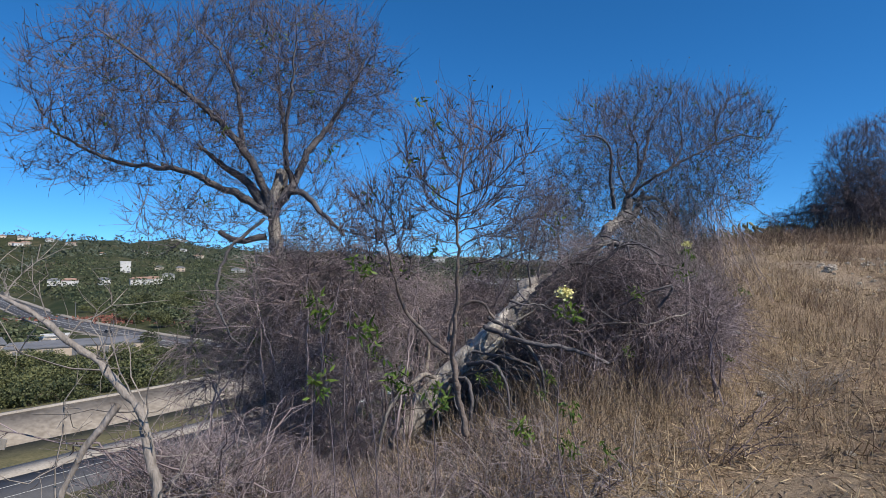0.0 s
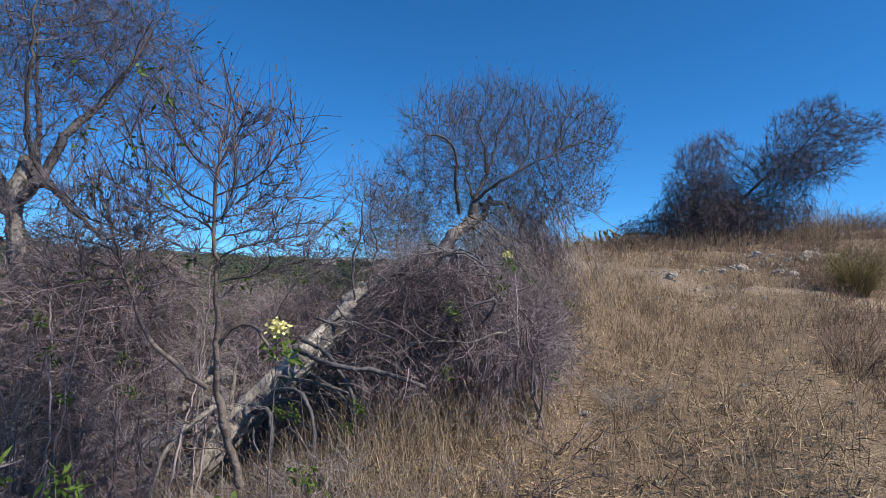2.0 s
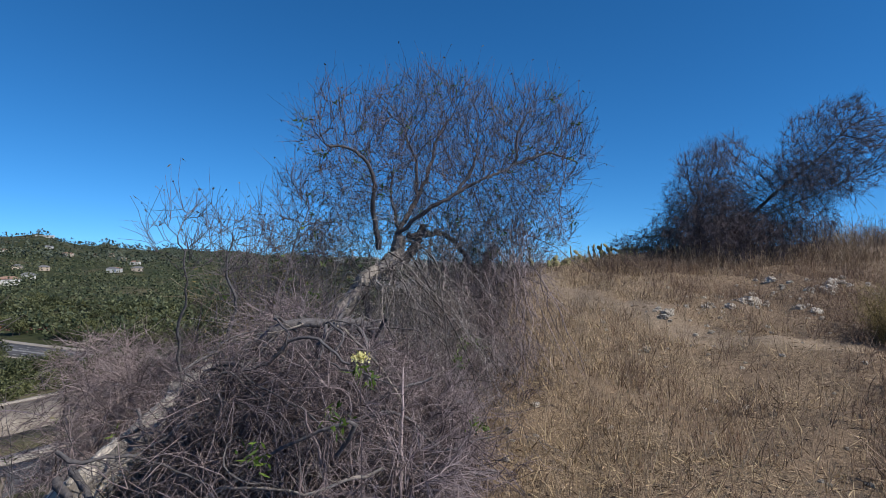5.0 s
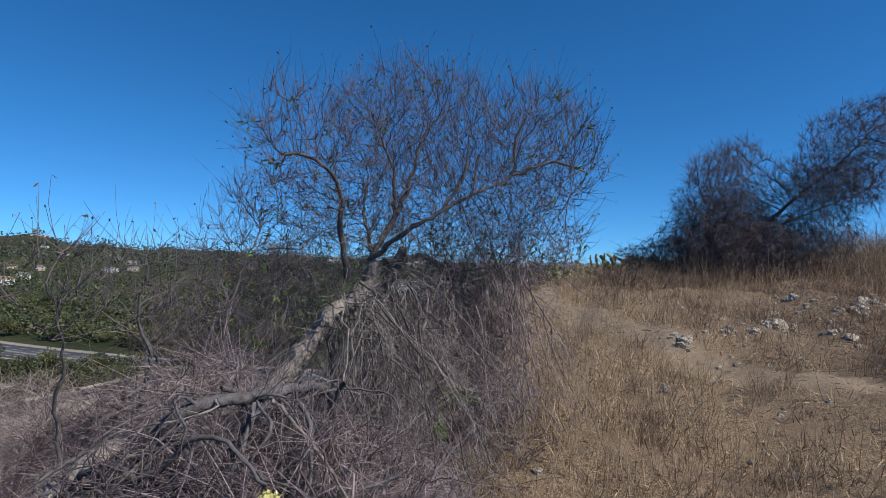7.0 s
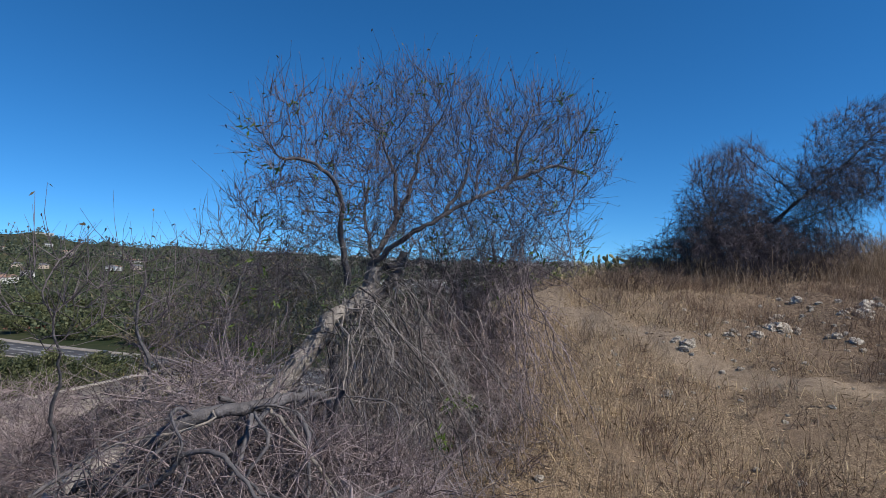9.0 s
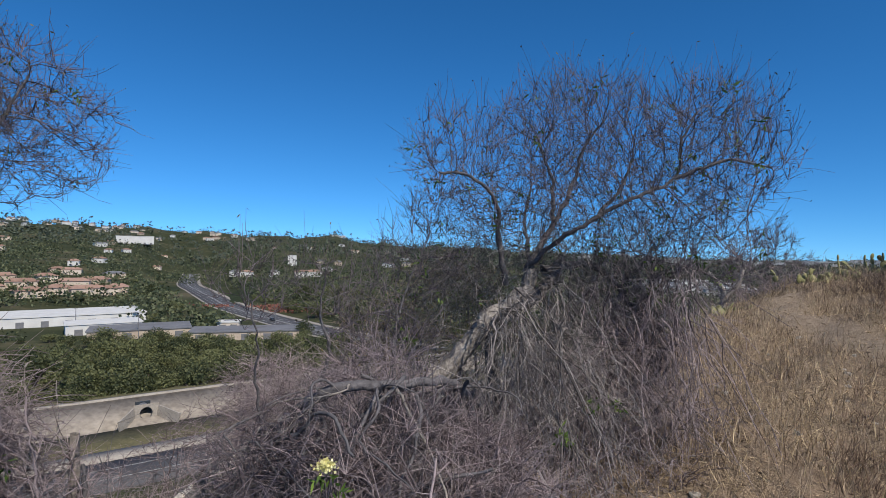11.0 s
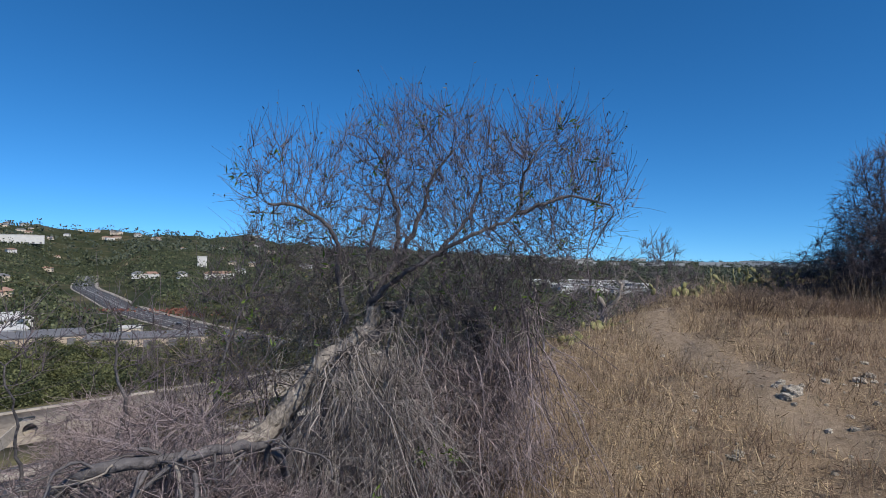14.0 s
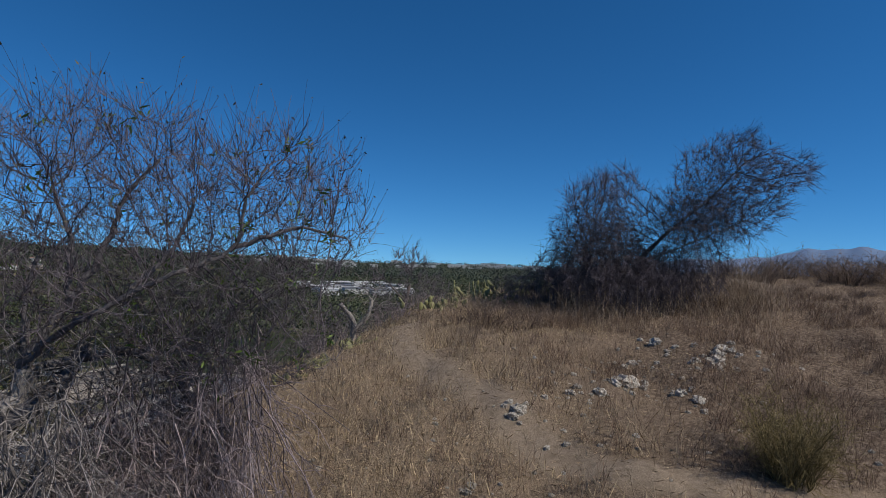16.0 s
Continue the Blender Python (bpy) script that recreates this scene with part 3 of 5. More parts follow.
elder_tree(
    "young_elder_tree", "slender dark multi-stemmed young elder, nearly bare",
    [
        ([(0.22, 5.2, -0.15), (0.1, 5.0, 0.5), (0.1, 4.85, 0.85), (0.12, 4.7, 1.3), (0.12, 4.6, 1.9)], 0.034, 0.01, 0.4),
        ([(0.03, 4.92, 0.65), (-0.3, 4.8, 1.0), (-0.45, 4.7, 1.5)], 0.022, 0.008, 0.4),
        ([(0.05, 4.9, 0.75), (0.12, 4.95, 1.0), (0.3, 4.9, 1.1), (0.45, 4.85, 0.95)], 0.022, 0.012, 0.9),
    ],
    [((0.15, 4.5, 2.15), (0.6, 0.55, 0.6)), ((-0.4, 4.6, 1.7), (0.5, 0.5, 0.5)), ((0.5, 4.8, 1.7), (0.5, 0.5, 0.4))],
    900, tufts=14, extra=2200, step=0.07, bark=DARK_BARK, tuft_at=[(-0.16, 4.14, 2.62)], kill=0.12)



def swept(C, D):
    """Wind-combed twigs: those of the leaning half point out and up, the low ones hang."""
    D = D / (np.linalg.norm(D, axis=1, keepdims=True) + 1e-9)
    out = np.clip((C[:, :1] - 13.4) / 1.2, 0, 1) * np.clip((C[:, 2:] - 4.2) / 0.9, 0, 1)
    top = np.clip((C[:, 2:] - 4.1) / 0.7, 0, 1) * (1 - out)
    low = np.clip((3.9 - C[:, 2:]) / 0.8, 0, 1)
    return D + out * np.array([0.75, -0.55, 0.55]) + top * np.array([0, 0, 0.9]) + low * np.array([0, 0, -0.7])


elder_tree(
    "large_elder_tree", "dense dark drooping elder tree on the crest of the slope",
    [
        ([(13.2, 16.9, 1.9), (13.15, 16.8, 2.5), (13.4, 16.7, 3.2)], 0.17, 0.13, 0.5),
        ([(13.0, 16.9, 1.9), (12.6, 17.2, 2.6), (12.4, 17.3, 3.7)], 0.14, 0.06, 0.4),
        ([(13.4, 16.7, 3.2), (14.0, 16.2, 4.05), (14.8, 15.6, 4.95), (15.3, 15.2, 5.7)], 0.055, 0.012, 0.25),
        ([(13.4, 16.7, 3.2), (14.3, 16.1, 3.7), (15.5, 15.2, 4.4)], 0.035, 0.01, 0.25),
        ([(12.6, 17.2, 2.5), (11.7, 17.7, 2.9), (11.0, 18.3, 2.8)], 0.05, 0.015, 0.3),
    ],
    [((12.6, 17.0, 3.9), (1.2, 1.2, 1.1)), ((12.5, 17.0, 4.75), (0.85, 0.9, 0.75)), ((12.9, 16.8, 4.9), (0.75, 0.8, 0.85)), ((14.7, 15.5, 5.2), (1.0, 0.9, 1.0)), ((15.2, 15.2, 5.8), (1.0, 0.8, 0.7)), ((15.9, 14.75, 5.5), (1.0, 0.7, 0.55)), ((15.3, 15.2, 4.7), (1.0, 0.9, 0.8)), ((14.0, 16.1, 4.2), (1.0, 1.0, 0.9)), ((12.9, 16.8, 2.9), (1.9, 1.8, 0.9)), ((14.3, 15.9, 3.2), (1.1, 1.1, 0.8)), ((11.8, 17.6, 2.9), (0.9, 1.0, 0.7)), ((11.0, 18.1, 2.6), (0.8, 0.7, 0.45))],
    8200, up=0.1, droop=0.2, bark=DARK_BARK, twig_len=0.3, twig_n=3, extra=20000, twig_r=0.0042, step=0.105, kill=0.14, wild=0.5, sweep=swept, tip=0.0042, power=2.7, share=0.5)


# ---- dead brush ----
def brush_mesh(name, mat, spread, tall, stems, side, fine, arch=0.5, r=0.006):
    """Stems and twigs of a shrub, as two meshes."""
    s, tw = Soup(), Soup()
    a = rng.uniform(0, 2 * np.pi, stems)
    q = rng.random(stems) ** 0.5
    foot = np.stack([np.cos(a) * q * spread * 0.45, np.sin(a) * q * spread * 0.45, np.full(stems, -0.08)], 1)
    out = np.stack([np.cos(a), np.sin(a), np.zeros(stems)], 1)
    t = np.linspace(0, 1, 6)[None, :, None]
    L = tall * rng.uniform(0.55, 1.15, stems)[:, None, None]
    P = foot[:, None] + L * (np.array([0, 0, 1.0]) * (t - arch * 0.55 * t ** 2.2) + out[:, None] * (spread / tall) * rng.uniform(0.2, 0.9, (stems, 1, 1)) * t ** 1.5)
    P[:, 1:] += np.cumsum(rng.normal(size=(stems, 5, 3)), axis=1) * tall * 0.04
    s.tubes(P, r * rng.uniform(0.6, 1.6, (stems, 1)) * np.linspace(1, 0.35, 6)[None], 3)
    i, j = rng.integers(0, stems, side), rng.integers(1, 6, side)
    S = sprays(tw, P[i, j], P[i, j] - P[i, j - 1], tall * 0.32, r * 0.5, 0.15, 0.9, 4, arch * 0.5)
    i, j = rng.integers(0, side, fine), rng.integers(1, 4, fine)
    sprays(tw, S[i, j], S[i, j] - S[i, j - 1], tall * 0.17, r * 0.35, 0.1, 0.9, 3, arch * 0.4)
    return s.mesh(name + "_stems", mat), tw.mesh(name + "_twigs", mat)


BRUSHES = [brush_mesh("dead_brush", BRUSH, 0.62, 0.85, 36, 130, 130, 0.75) for _ in range(5)]
LOW_BRUSHES = [brush_mesh("low_brush", BRUSH, 0.6, 0.5, 24, 62, 44, 0.6) for _ in range(3)]
BROWN_BRUSHES = [brush_mesh("brown_brush", BROWN_BRUSH, 0.5, 0.55, 34, 120, 100, 0.4) for _ in range(3)]
CREST_BRUSHES = [brush_mesh("crest_brush", BROWN_BRUSH, 0.5, 0.55, 60, 180, 260, 0.3, 0.005) for _ in range(3)]
SILVER = brush_mesh("silver_brush", SILVER_BRUSH, 0.5, 0.42, 60, 260, 420, 0.3, 0.004)
OLIVE = brush_mesh("olive_brush", OLIVE_BRUSH, 0.5, 0.8, 170, 800, 2600, 0.15, 0.0058)


def shrub(meshes, x, y, size, label, group, name="dead_shrub", lower=0.0, tall=1.0):
    root = new(name)
    root.empty_display_size = 0.1
    root.matrix_basis = pose(x, y, height(x, y) - lower, rng.uniform(-6, 6), rng.uniform(-6, 6), rng.uniform(0, 360)) @ Matrix.Diagonal((size, size, size * tall, 1))
    part("stem_clump", meshes[0], root)
    part("crown", meshes[1], root)
    return tagged(root, label, "shrub", group)


def along_edge(u, s):
    """A place u metres along the brow of the slope and s metres down it."""
    return EDGE_P[0] + 0.423 * u + EDGE_N[0] * s, EDGE_P[1] + 0.906 * u + EDGE_N[1] * s


# the thicket under the trees, thickest along the brow
for _ in range(75):
    u, q = rng.uniform(-0.3, 6.2), rng.normal(0.1, 0.9)
    x, y = along_edge(u, q)
    if math.hypot(x - 0.4, y - 2) < 1.9 or q < -1.5 or (-2.0 < x < 1.35 and 3.6 < y < 7.2) or (0.8 < x < 2.3 and y < 5.6):
        continue
    shrub(BRUSHES[rng.integers(5)], x, y, rng.uniform(0.85, 1.3) * (1.0 if q > -0.9 else 0.7), "tangled grey dead shrub under the elder trees", "dead shrubs", tall=1.0 if y < 5.5 else 1.35)
for _ in range(9):
    x, y = along_edge(rng.uniform(2.5, 7.5), rng.uniform(0.3, 2.2))
    shrub(BRUSHES[rng.integers(5)], x, y, rng.uniform(1.1, 1.5), "tall tangled grey dead shrub behind the leaning tree", "dead shrubs", tall=1.6)
for _ in range(40):
    x, y = along_edge(rng.uniform(-2.5, 7.0), rng.uniform(-1.9, -0.9))
    if math.hypot(x - 1.6, y - 2) < 2.2 or (0.8 < x < 2.3 and y < 5.6):
        continue
    shrub(LOW_BRUSHES[rng.integers(3)], x, y, rng.uniform(0.5, 0.9), "low grey dead shrub at the edge of dry grass", "dead shrubs")
for _ in range(12):
    x, y = rng.uniform(-2.9, -1.2), rng.uniform(5.9, 7.1)
    shrub(BRUSHES[rng.integers(5)], x, y, rng.uniform(0.9, 1.25), "tangled grey dead shrub round the tall tree's foot", "dead shrubs", tall=1.2)
for _ in range(28):
    x, y = rng.uniform(-3.6, -1.0), rng.uniform(2.9, 5.2)
    shrub(BRUSHES[rng.integers(5)], x, y, rng.uniform(0.5, 0.8), "tangled grey dead shrub on the shoulder of the slope", "dead shrubs", tall=0.9)
for _ in range(18):
    x, y = rng.uniform(-1.6, 0.8), rng.uniform(3.9, 5.6)
    shrub(LOW_BRUSHES[rng.integers(3)], x, y, rng.uniform(0.4, 0.62), "low grey dead shrub before the leaning trunk", "dead shrubs", tall=0.8)
for _ in range(70):
    x, y = rng.uniform(-2.2, 1.15), rng.uniform(3.7, 6.3)
    over = 1.5 + ((-0.2 if x < 0.5 else 0.25) - 1.5) * y / 6.9 - height(x, y)
    if over > 0.16 and not (-0.25 < x - 0.12 * y < 0.0 and y < 4.2):
        shrub(LOW_BRUSHES[rng.integers(3)], x, y, min(0.85, over * rng.uniform(1.1, 1.7)), "low purple-grey dead shrub before the leaning trunk", "dead shrubs")
for _ in range(125):
    x, y = along_edge(rng.uniform(-5, 16), 1.8 + 11 * rng.random() ** 1.4)
    shrub(LOW_BRUSHES[rng.integers(3)], x, y, rng.uniform(1.0, 1.9), "grey dead scrub on the steep slope", "slope scrub", "slope_shrub")
# shrubs on the open hillside
for x, y, sz, kind in ((3.87, 6.0, 0.85, 0), (6.8, 6.2, 1.15, 1), (10.0, 9.15, 0.92, 2), (9.0, 15.8, 1.2, 1), (8.7, 16.4, 1.0, 1), (9.5, 16.2, 1.4, 1), (9.8, 15.4, 1.3, 1), (9.2, 16.6, 1.2, 1), (7.6, 5.4, 1.0, 1), (8.8, 6.9, 0.9, 1)):
    mesh, label = ((SILVER, "small silvery dead shrub on straw litter"), (BROWN_BRUSHES[rng.integers(3)], "brown twiggy dry shrub on the hillside"), (OLIVE, "olive green broom-like shrub on bare soil"))[kind]
    shrub(mesh, x, y, sz, label, "hillside shrubs", "hillside_shrub")
for _ in range(64):
    d, a = rng.uniform(17, 27), radians(rng.uniform(42, 64))
    shrub(CREST_BRUSHES[rng.integers(3)], 4.6 + d * math.sin(a), 4.5 + d * math.cos(a), rng.uniform(1.3, 2.2) if d > 21.5 else rng.uniform(0.35, 0.7), "brown dry scrub on the crest", "crest scrub", "crest_shrub")
for _ in range(11):
    a, q = rng.uniform(-0.2, 3.6), rng.uniform(0.6, 2.2)
    shrub(CREST_BRUSHES[rng.integers(3)], 13.1 + 1.3 * q * math.cos(a), 16.6 + q * math.sin(a) - 0.6, rng.uniform(0.6, 1.15), "brown dry brush round the foot of a tree", "brush round the large tree", "tree_foot_shrub")


def thicket(label, blobs, aims, stems, extra, twig_len=0.3, droop=0.25, tufts=0, mat=None, fine=0.003, dry=0):
    """A tall tangle of thin dead growth that fills the given rounds."""
    root = thing("thicket", (0, 0, 0), label, "thicket", "thickets")
    limb, twig = Soup(), Soup()
    guides = []
    for c, r in blobs:
        for _ in range(stems):
            x, y = c[0] + rng.normal() * r[0] * 0.4, c[1] + rng.normal() * r[1] * 0.4
            g = height(x, y)
            guides.append(([(x, y, g - 0.1), (x + rng.normal() * 0.15, y + rng.normal() * 0.15, (g + c[2]) / 2), (x + rng.normal() * r[0] * 0.4, y + rng.normal() * r[1] * 0.4, c[2] + r[2] * 0.4)], rng.uniform(0.01, 0.022), 0.006, 0.1))
    ends, ways, nodes, dirs = tree_parts(limb, limb, twig, guides, in_blobs(blobs, aims), step=0.085, kill=0.12, lift=0.0, thick=0.012)
    sprays(twig, np.repeat(ends, 2, axis=0), np.repeat(ways, 2, axis=0), twig_len, fine, 0.1, 0.7, 4, droop)
    k = rng.integers(0, len(nodes), extra)
    sprays(twig, nodes[k], dirs[k], twig_len, fine * 0.9, 0.0, 0.9, 3, droop)
    part("stem_clump", limb.mesh("thicket_stems", BRUSH), root)
    part("crown", twig.mesh("thicket_twigs", mat or BRUSH), root)
    if dry:
        lf, k = Soup(), rng.integers(0, len(nodes), dry)
        lf.leaves(nodes[k] + rng.normal(size=(dry, 3)) * 0.12, rng.normal(size=(dry, 3)), rng.uniform(0.03, 0.07, dry), 0.02)
        part("dry_foliage", lf.mesh("thicket_dry", OLIVE_BRUSH), root, "dull olive dry leaves")
    if tufts:
        lf = Soup()
        green_tufts(lf, nodes[rng.integers(0, len(nodes), tufts)], 0.07, 10)
        part("foliage", lf.mesh("thicket_leaves", LEAF), root, "few fresh green leaves")


thicket("tall tangled dead growth round the tall tree's foot", [((-1.7, 6.6, 0.58), (1.15, 0.6, 0.85)), ((-0.9, 6.5, 1.32), (0.5, 0.4, 0.42)), ((-2.55, 6.7, 0.2), (0.65, 0.5, 0.85)), ((-1.8, 6.9, 1.45), (0.5, 0.45, 0.35)), ((-0.6, 6.7, 0.35), (0.55, 0.5, 0.85)), ((-1.5, 6.3, -0.5), (1.0, 0.5, 0.5)), ((-1.75, 5.9, 1.05), (0.5, 0.3, 0.5))], 1900, 5, 7500, tufts=26, fine=0.0034)
thicket("tall brown dead growth behind the leaning trunk", [((1.9, 10.4, 1.75), (0.75, 0.75, 0.9)), ((1.1, 10.2, 1.2), (0.7, 0.75, 0.85))], 480, 4, 1300, tufts=20, mat=TAN_BRUSH, fine=0.0036, dry=1600)
thicket("grey dead growth on the slope behind the trunk", [((0.3, 10.0, 0.45), (0.8, 0.8, 0.8)), ((-0.5, 10.2, 0.3), (0.8, 0.8, 0.9)), ((-1.7, 10.3, -0.5), (1.0, 0.8, 0.9)), ((-2.6, 9.6, -1.1), (0.9, 0.8, 0.8)), ((0.45, 8.2, 0.45), (0.6, 0.55, 0.8)), ((0.5, 8.9, 0.5), (0.6, 0.5, 0.8)), ((1.05, 7.95, 0.4), (0.4, 0.45, 0.55))], 1100, 5, 3800, tufts=14, fine=0.0034)
thicket("grey dead growth on the brow behind the fallen trunk", [((-0.3, 9.7, 0.75), (0.6, 0.5, 0.5)), ((0.3, 9.0, 0.5), (0.6, 0.6, 0.6)), ((-0.1, 9.3, 0.2), (0.5, 0.5, 0.75)), ((0.7, 9.6, 0.7), (0.6, 0.5, 0.55)), ((0.0, 8.4, 0.0), (0.5, 0.5, 0.7))], 1100, 4, 5200, fine=0.0034)
thicket("dark tangle of dead growth under the leaning crown", [((3.95, 9.4, 1.4), (0.6, 0.5, 0.8)), ((3.45, 9.4, 1.5), (0.5, 0.5, 0.7)), ((4.25, 9.4, 0.9), (0.4, 0.4, 0.6))], 600, 4, 2600, fine=0.0033, mat=DARK_BRUSH)
thicket("purple-grey tangle of dead growth beside the leaning trunk", [((2.6, 6.1, 0.5), (0.5, 0.5, 0.5)), ((2.35, 6.35, 1.1), (0.28, 0.3, 0.35)), ((2.9, 5.8, 0.8), (0.25, 0.3, 0.32)), ((2.65, 6.6, 1.3), (0.22, 0.25, 0.3)), ((3.0, 7.1, 0.8), (0.45, 0.7, 0.55)), ((1.9, 7.6, 1.45), (0.5, 0.55, 0.35))], 950, 4, 3600)
thicket("matted dead twigs over the leaning trunk", [((1.95, 6.75, 1.1), (0.42, 0.7, 0.5)), ((2.3, 7.2, 1.25), (0.4, 0.5, 0.4))], 700, 5, 2000, fine=0.003, mat=TWIG)


# ---- dry grass ----
def grass_field():
    s, st = Soup(), Soup()
    n = 230000
    r = 26 * rng.random(n) ** 0.66
    a = rng.uniform(-0.6, 2.3, n)
    x, y = 2.5 + r * np.sin(a), 2.5 + r * np.cos(a)
    z, slope, _ = land(x, y)
    patch = np.sin(x * 1.7 + 2 * np.sin(y * 0.9)) * np.sin(y * 1.3 + 1.5 * np.sin(x * 0.8))
    side = np.clip((x - (0.467 * (y - 4.5) + 4.2)) / 3, 0, 1)
    keep = (trail_near(x, y) > 0.12 + 0.3 * rng.random(n)) & (rng.random(n) < (0.75 + 0.3 * patch) * (1 - 0.8 * side)) & (slope < 0.6)
    x, y, z = x[keep], y[keep], z[keep]
    n = len(x)
    lie = rng.random(n) < np.where(y < 7, 0.75, 0.45)
    d = rng.normal(size=(n, 3)) * 0.5
    d[:, 2] = np.where(lie, rng.uniform(0.02, 0.35, n), 1.2)
    L = np.where(lie, rng.uniform(0.06, 0.2, n), rng.uniform(0.07, 0.26, n))
    s.leaves(np.stack([x, y, z - 0.005], 1), d, L, rng.uniform(0.005, 0.012, n))
    tagged(new("dry_grass", s.mesh("dry_grass", GRASS)), "short straw-coloured dry grass and litter on the hillside", "grass", kind="stuff")
    m = 60000
    r, a = 17 * rng.random(m) ** 0.75, rng.uniform(-0.3, 2.0, m)
    x, y = 2.2 + r * np.sin(a), 2.4 + r * np.cos(a)
    keep = (land(x, y)[1] < 0.4) & (rng.random(m) > 0.55 * np.clip((x - (0.467 * (y - 4.5) + 4.2)) / 3, 0, 1))
    x, y = x[keep], y[keep]
    m = len(x)
    d = rng.normal(size=(m, 3))
    d[:, 2] = rng.uniform(0, 0.12, m)
    li = Soup()
    li.leaves(np.stack([x, y, land(x, y)[0] + 0.004], 1), d, rng.uniform(0.03, 0.13, m), rng.uniform(0.004, 0.012, m))
    tagged(new("straw_litter", li.mesh("straw_litter", LITTER)), "broken straw and twig litter on the soil", "litter", kind="stuff")
    w = Soup()
    n = 8000
    x, y = 3 + 16 * rng.random(n) ** 0.85, 4.0 + 13.5 * rng.random(n) ** 0.9
    z, slope, _ = land(x, y)
    clump = np.sin(x * 1.6 + 2.1) * np.sin(y * 1.25 + 0.4) + 0.5 * np.sin(x * 3.7 - y * 2.9)
    right = np.clip((x - (0.467 * (y - 4.5) + 3.2)) / 3, 0, 1)
    keep = (trail_near(x, y) > 0.35) & (rng.random(n) < (0.45 + 0.6 * clump) * (0.15 + right)) & (slope < 0.4)
    c = np.repeat(np.stack([x, y, z - 0.01], 1)[keep], 6, axis=0)
    n = len(c)
    tall = np.repeat(rng.uniform(0.08, 0.22, keep.sum()), 6)
    c[:, :2] += rng.normal(size=(n, 2)) * 0.06
    P = sprays(w, c, np.tile((0, 0, 1.0), (n, 1)) + rng.normal(size=(n, 3)) * 0.25, tall, 0.0034, 0.4, 0.3, 3)
    k, j = rng.integers(0, n, n * 2), rng.integers(1, 3, n * 2)
    sprays(w, P[k, j], P[k, j] - P[k, j - 1], tall[k] * 0.45, 0.003, 0.3, 0.8, 2)
    tagged(new("dry_weeds", w.mesh("dry_weeds", WEED)), "low brown dry weeds among pale stones", "weeds", kind="stuff")
    n = 42000
    r, a = 19 * rng.random(n) ** 0.7, rng.uniform(-0.35, 1.75, n)
    x, y = 2.2 + r * np.sin(a), 2.6 + r * np.cos(a)
    z, slope, _ = land(x, y)
    clump = np.sin(x * 1.1 + 0.7) * np.sin(y * 0.8 + 2) + 0.5 * np.sin(x * 3 + y * 2.2)
    band = np.exp(-((x - (0.467 * (y - 4.5) + 3.1)) / 1.5) ** 2)
    keep = (trail_near(x, y) > 0.45) & (rng.random(n) < (0.16 + 0.2 * clump) * (1 - 0.6 * np.clip((x - (0.467 * (y - 4.5) + 5.5)) / 2, 0, 1)) + 0.6 * band * np.clip((y - 5) / 2.5, 0.12, 1)) & (slope < 0.5)
    c = np.stack([x, y, z - 0.01], 1)[keep]
    n = len(c)
    P = sprays(st, c, np.tile((0, 0, 1.0), (n, 1)), 0.27, 0.0028, 0.5, 0.3, 3)
    k = rng.integers(0, n, n // 2)
    sprays(st, P[k, 2], P[k, 2] - P[k, 1], 0.08, 0.0026, 0.3, 0.6, 3)
    tagged(new("dry_stalks", st.mesh("dry_stalks", STALK)), "tall thin dry weed stalks among the grass", "grass", kind="stuff")


grass_field()


def tall_grass(x, y, n, spread, tall, label="clump of tall pale dry grass beside the large tree", r=0.004):
    st = Soup()
    px, py = x + rng.normal(size=n) * spread, y + rng.normal(size=n) * spread
    P = sprays(st, np.stack([px, py, land(px, py)[0] - 0.02], 1), np.tile((0, 0, 1.0), (n, 1)), tall, r, 0.3, 0.28, 5)
    k, j = rng.integers(0, n, n * 2), rng.integers(2, 5, n * 2)
    sprays(st, P[k, j], P[k, j] - P[k, j - 1], tall * 0.2, r * 0.75, 0.3, 0.5, 3)
    tagged(new("tall_grass", st.mesh("tall_grass", STALK)), label, "grass", "tall grass clumps")


for x, y, n, tall in ((1.5, 6.3, 200, 0.34), (1.2, 6.7, 200, 0.34), (0.3, 6.2, 160, 0.3), (-0.4, 6.1, 160, 0.3), (2.0, 5.6, 160, 0.3), (1.7, 5.9, 180, 0.32), (2.1, 6.1, 160, 0.3), (0.8, 6.4, 160, 0.3), (-1.4, 5.6, 160, 0.3), (0.0, 4.4, 160, 0.26), (-0.3, 5.2, 160, 0.24), (1.0, 5.3, 160, 0.3), (-0.9, 4.6, 160, 0.3), (1.3, 4.7, 160, 0.3), (0.6, 4.5, 140, 0.26), (1.9, 5.2, 140, 0.3)):
    tall_grass(x, y, n, 0.33, tall, "clump of pale dry grass before the leaning trunk", 0.0028)
tall_grass(15.6, 15.6, 420, 0.6, 0.75)
tall_grass(14.6, 15.3, 260, 0.7, 0.5)
tall_grass(12.6, 15.4, 260, 0.8, 0.4)
tall_grass(11.6, 16.4, 200, 0.6, 0.45)


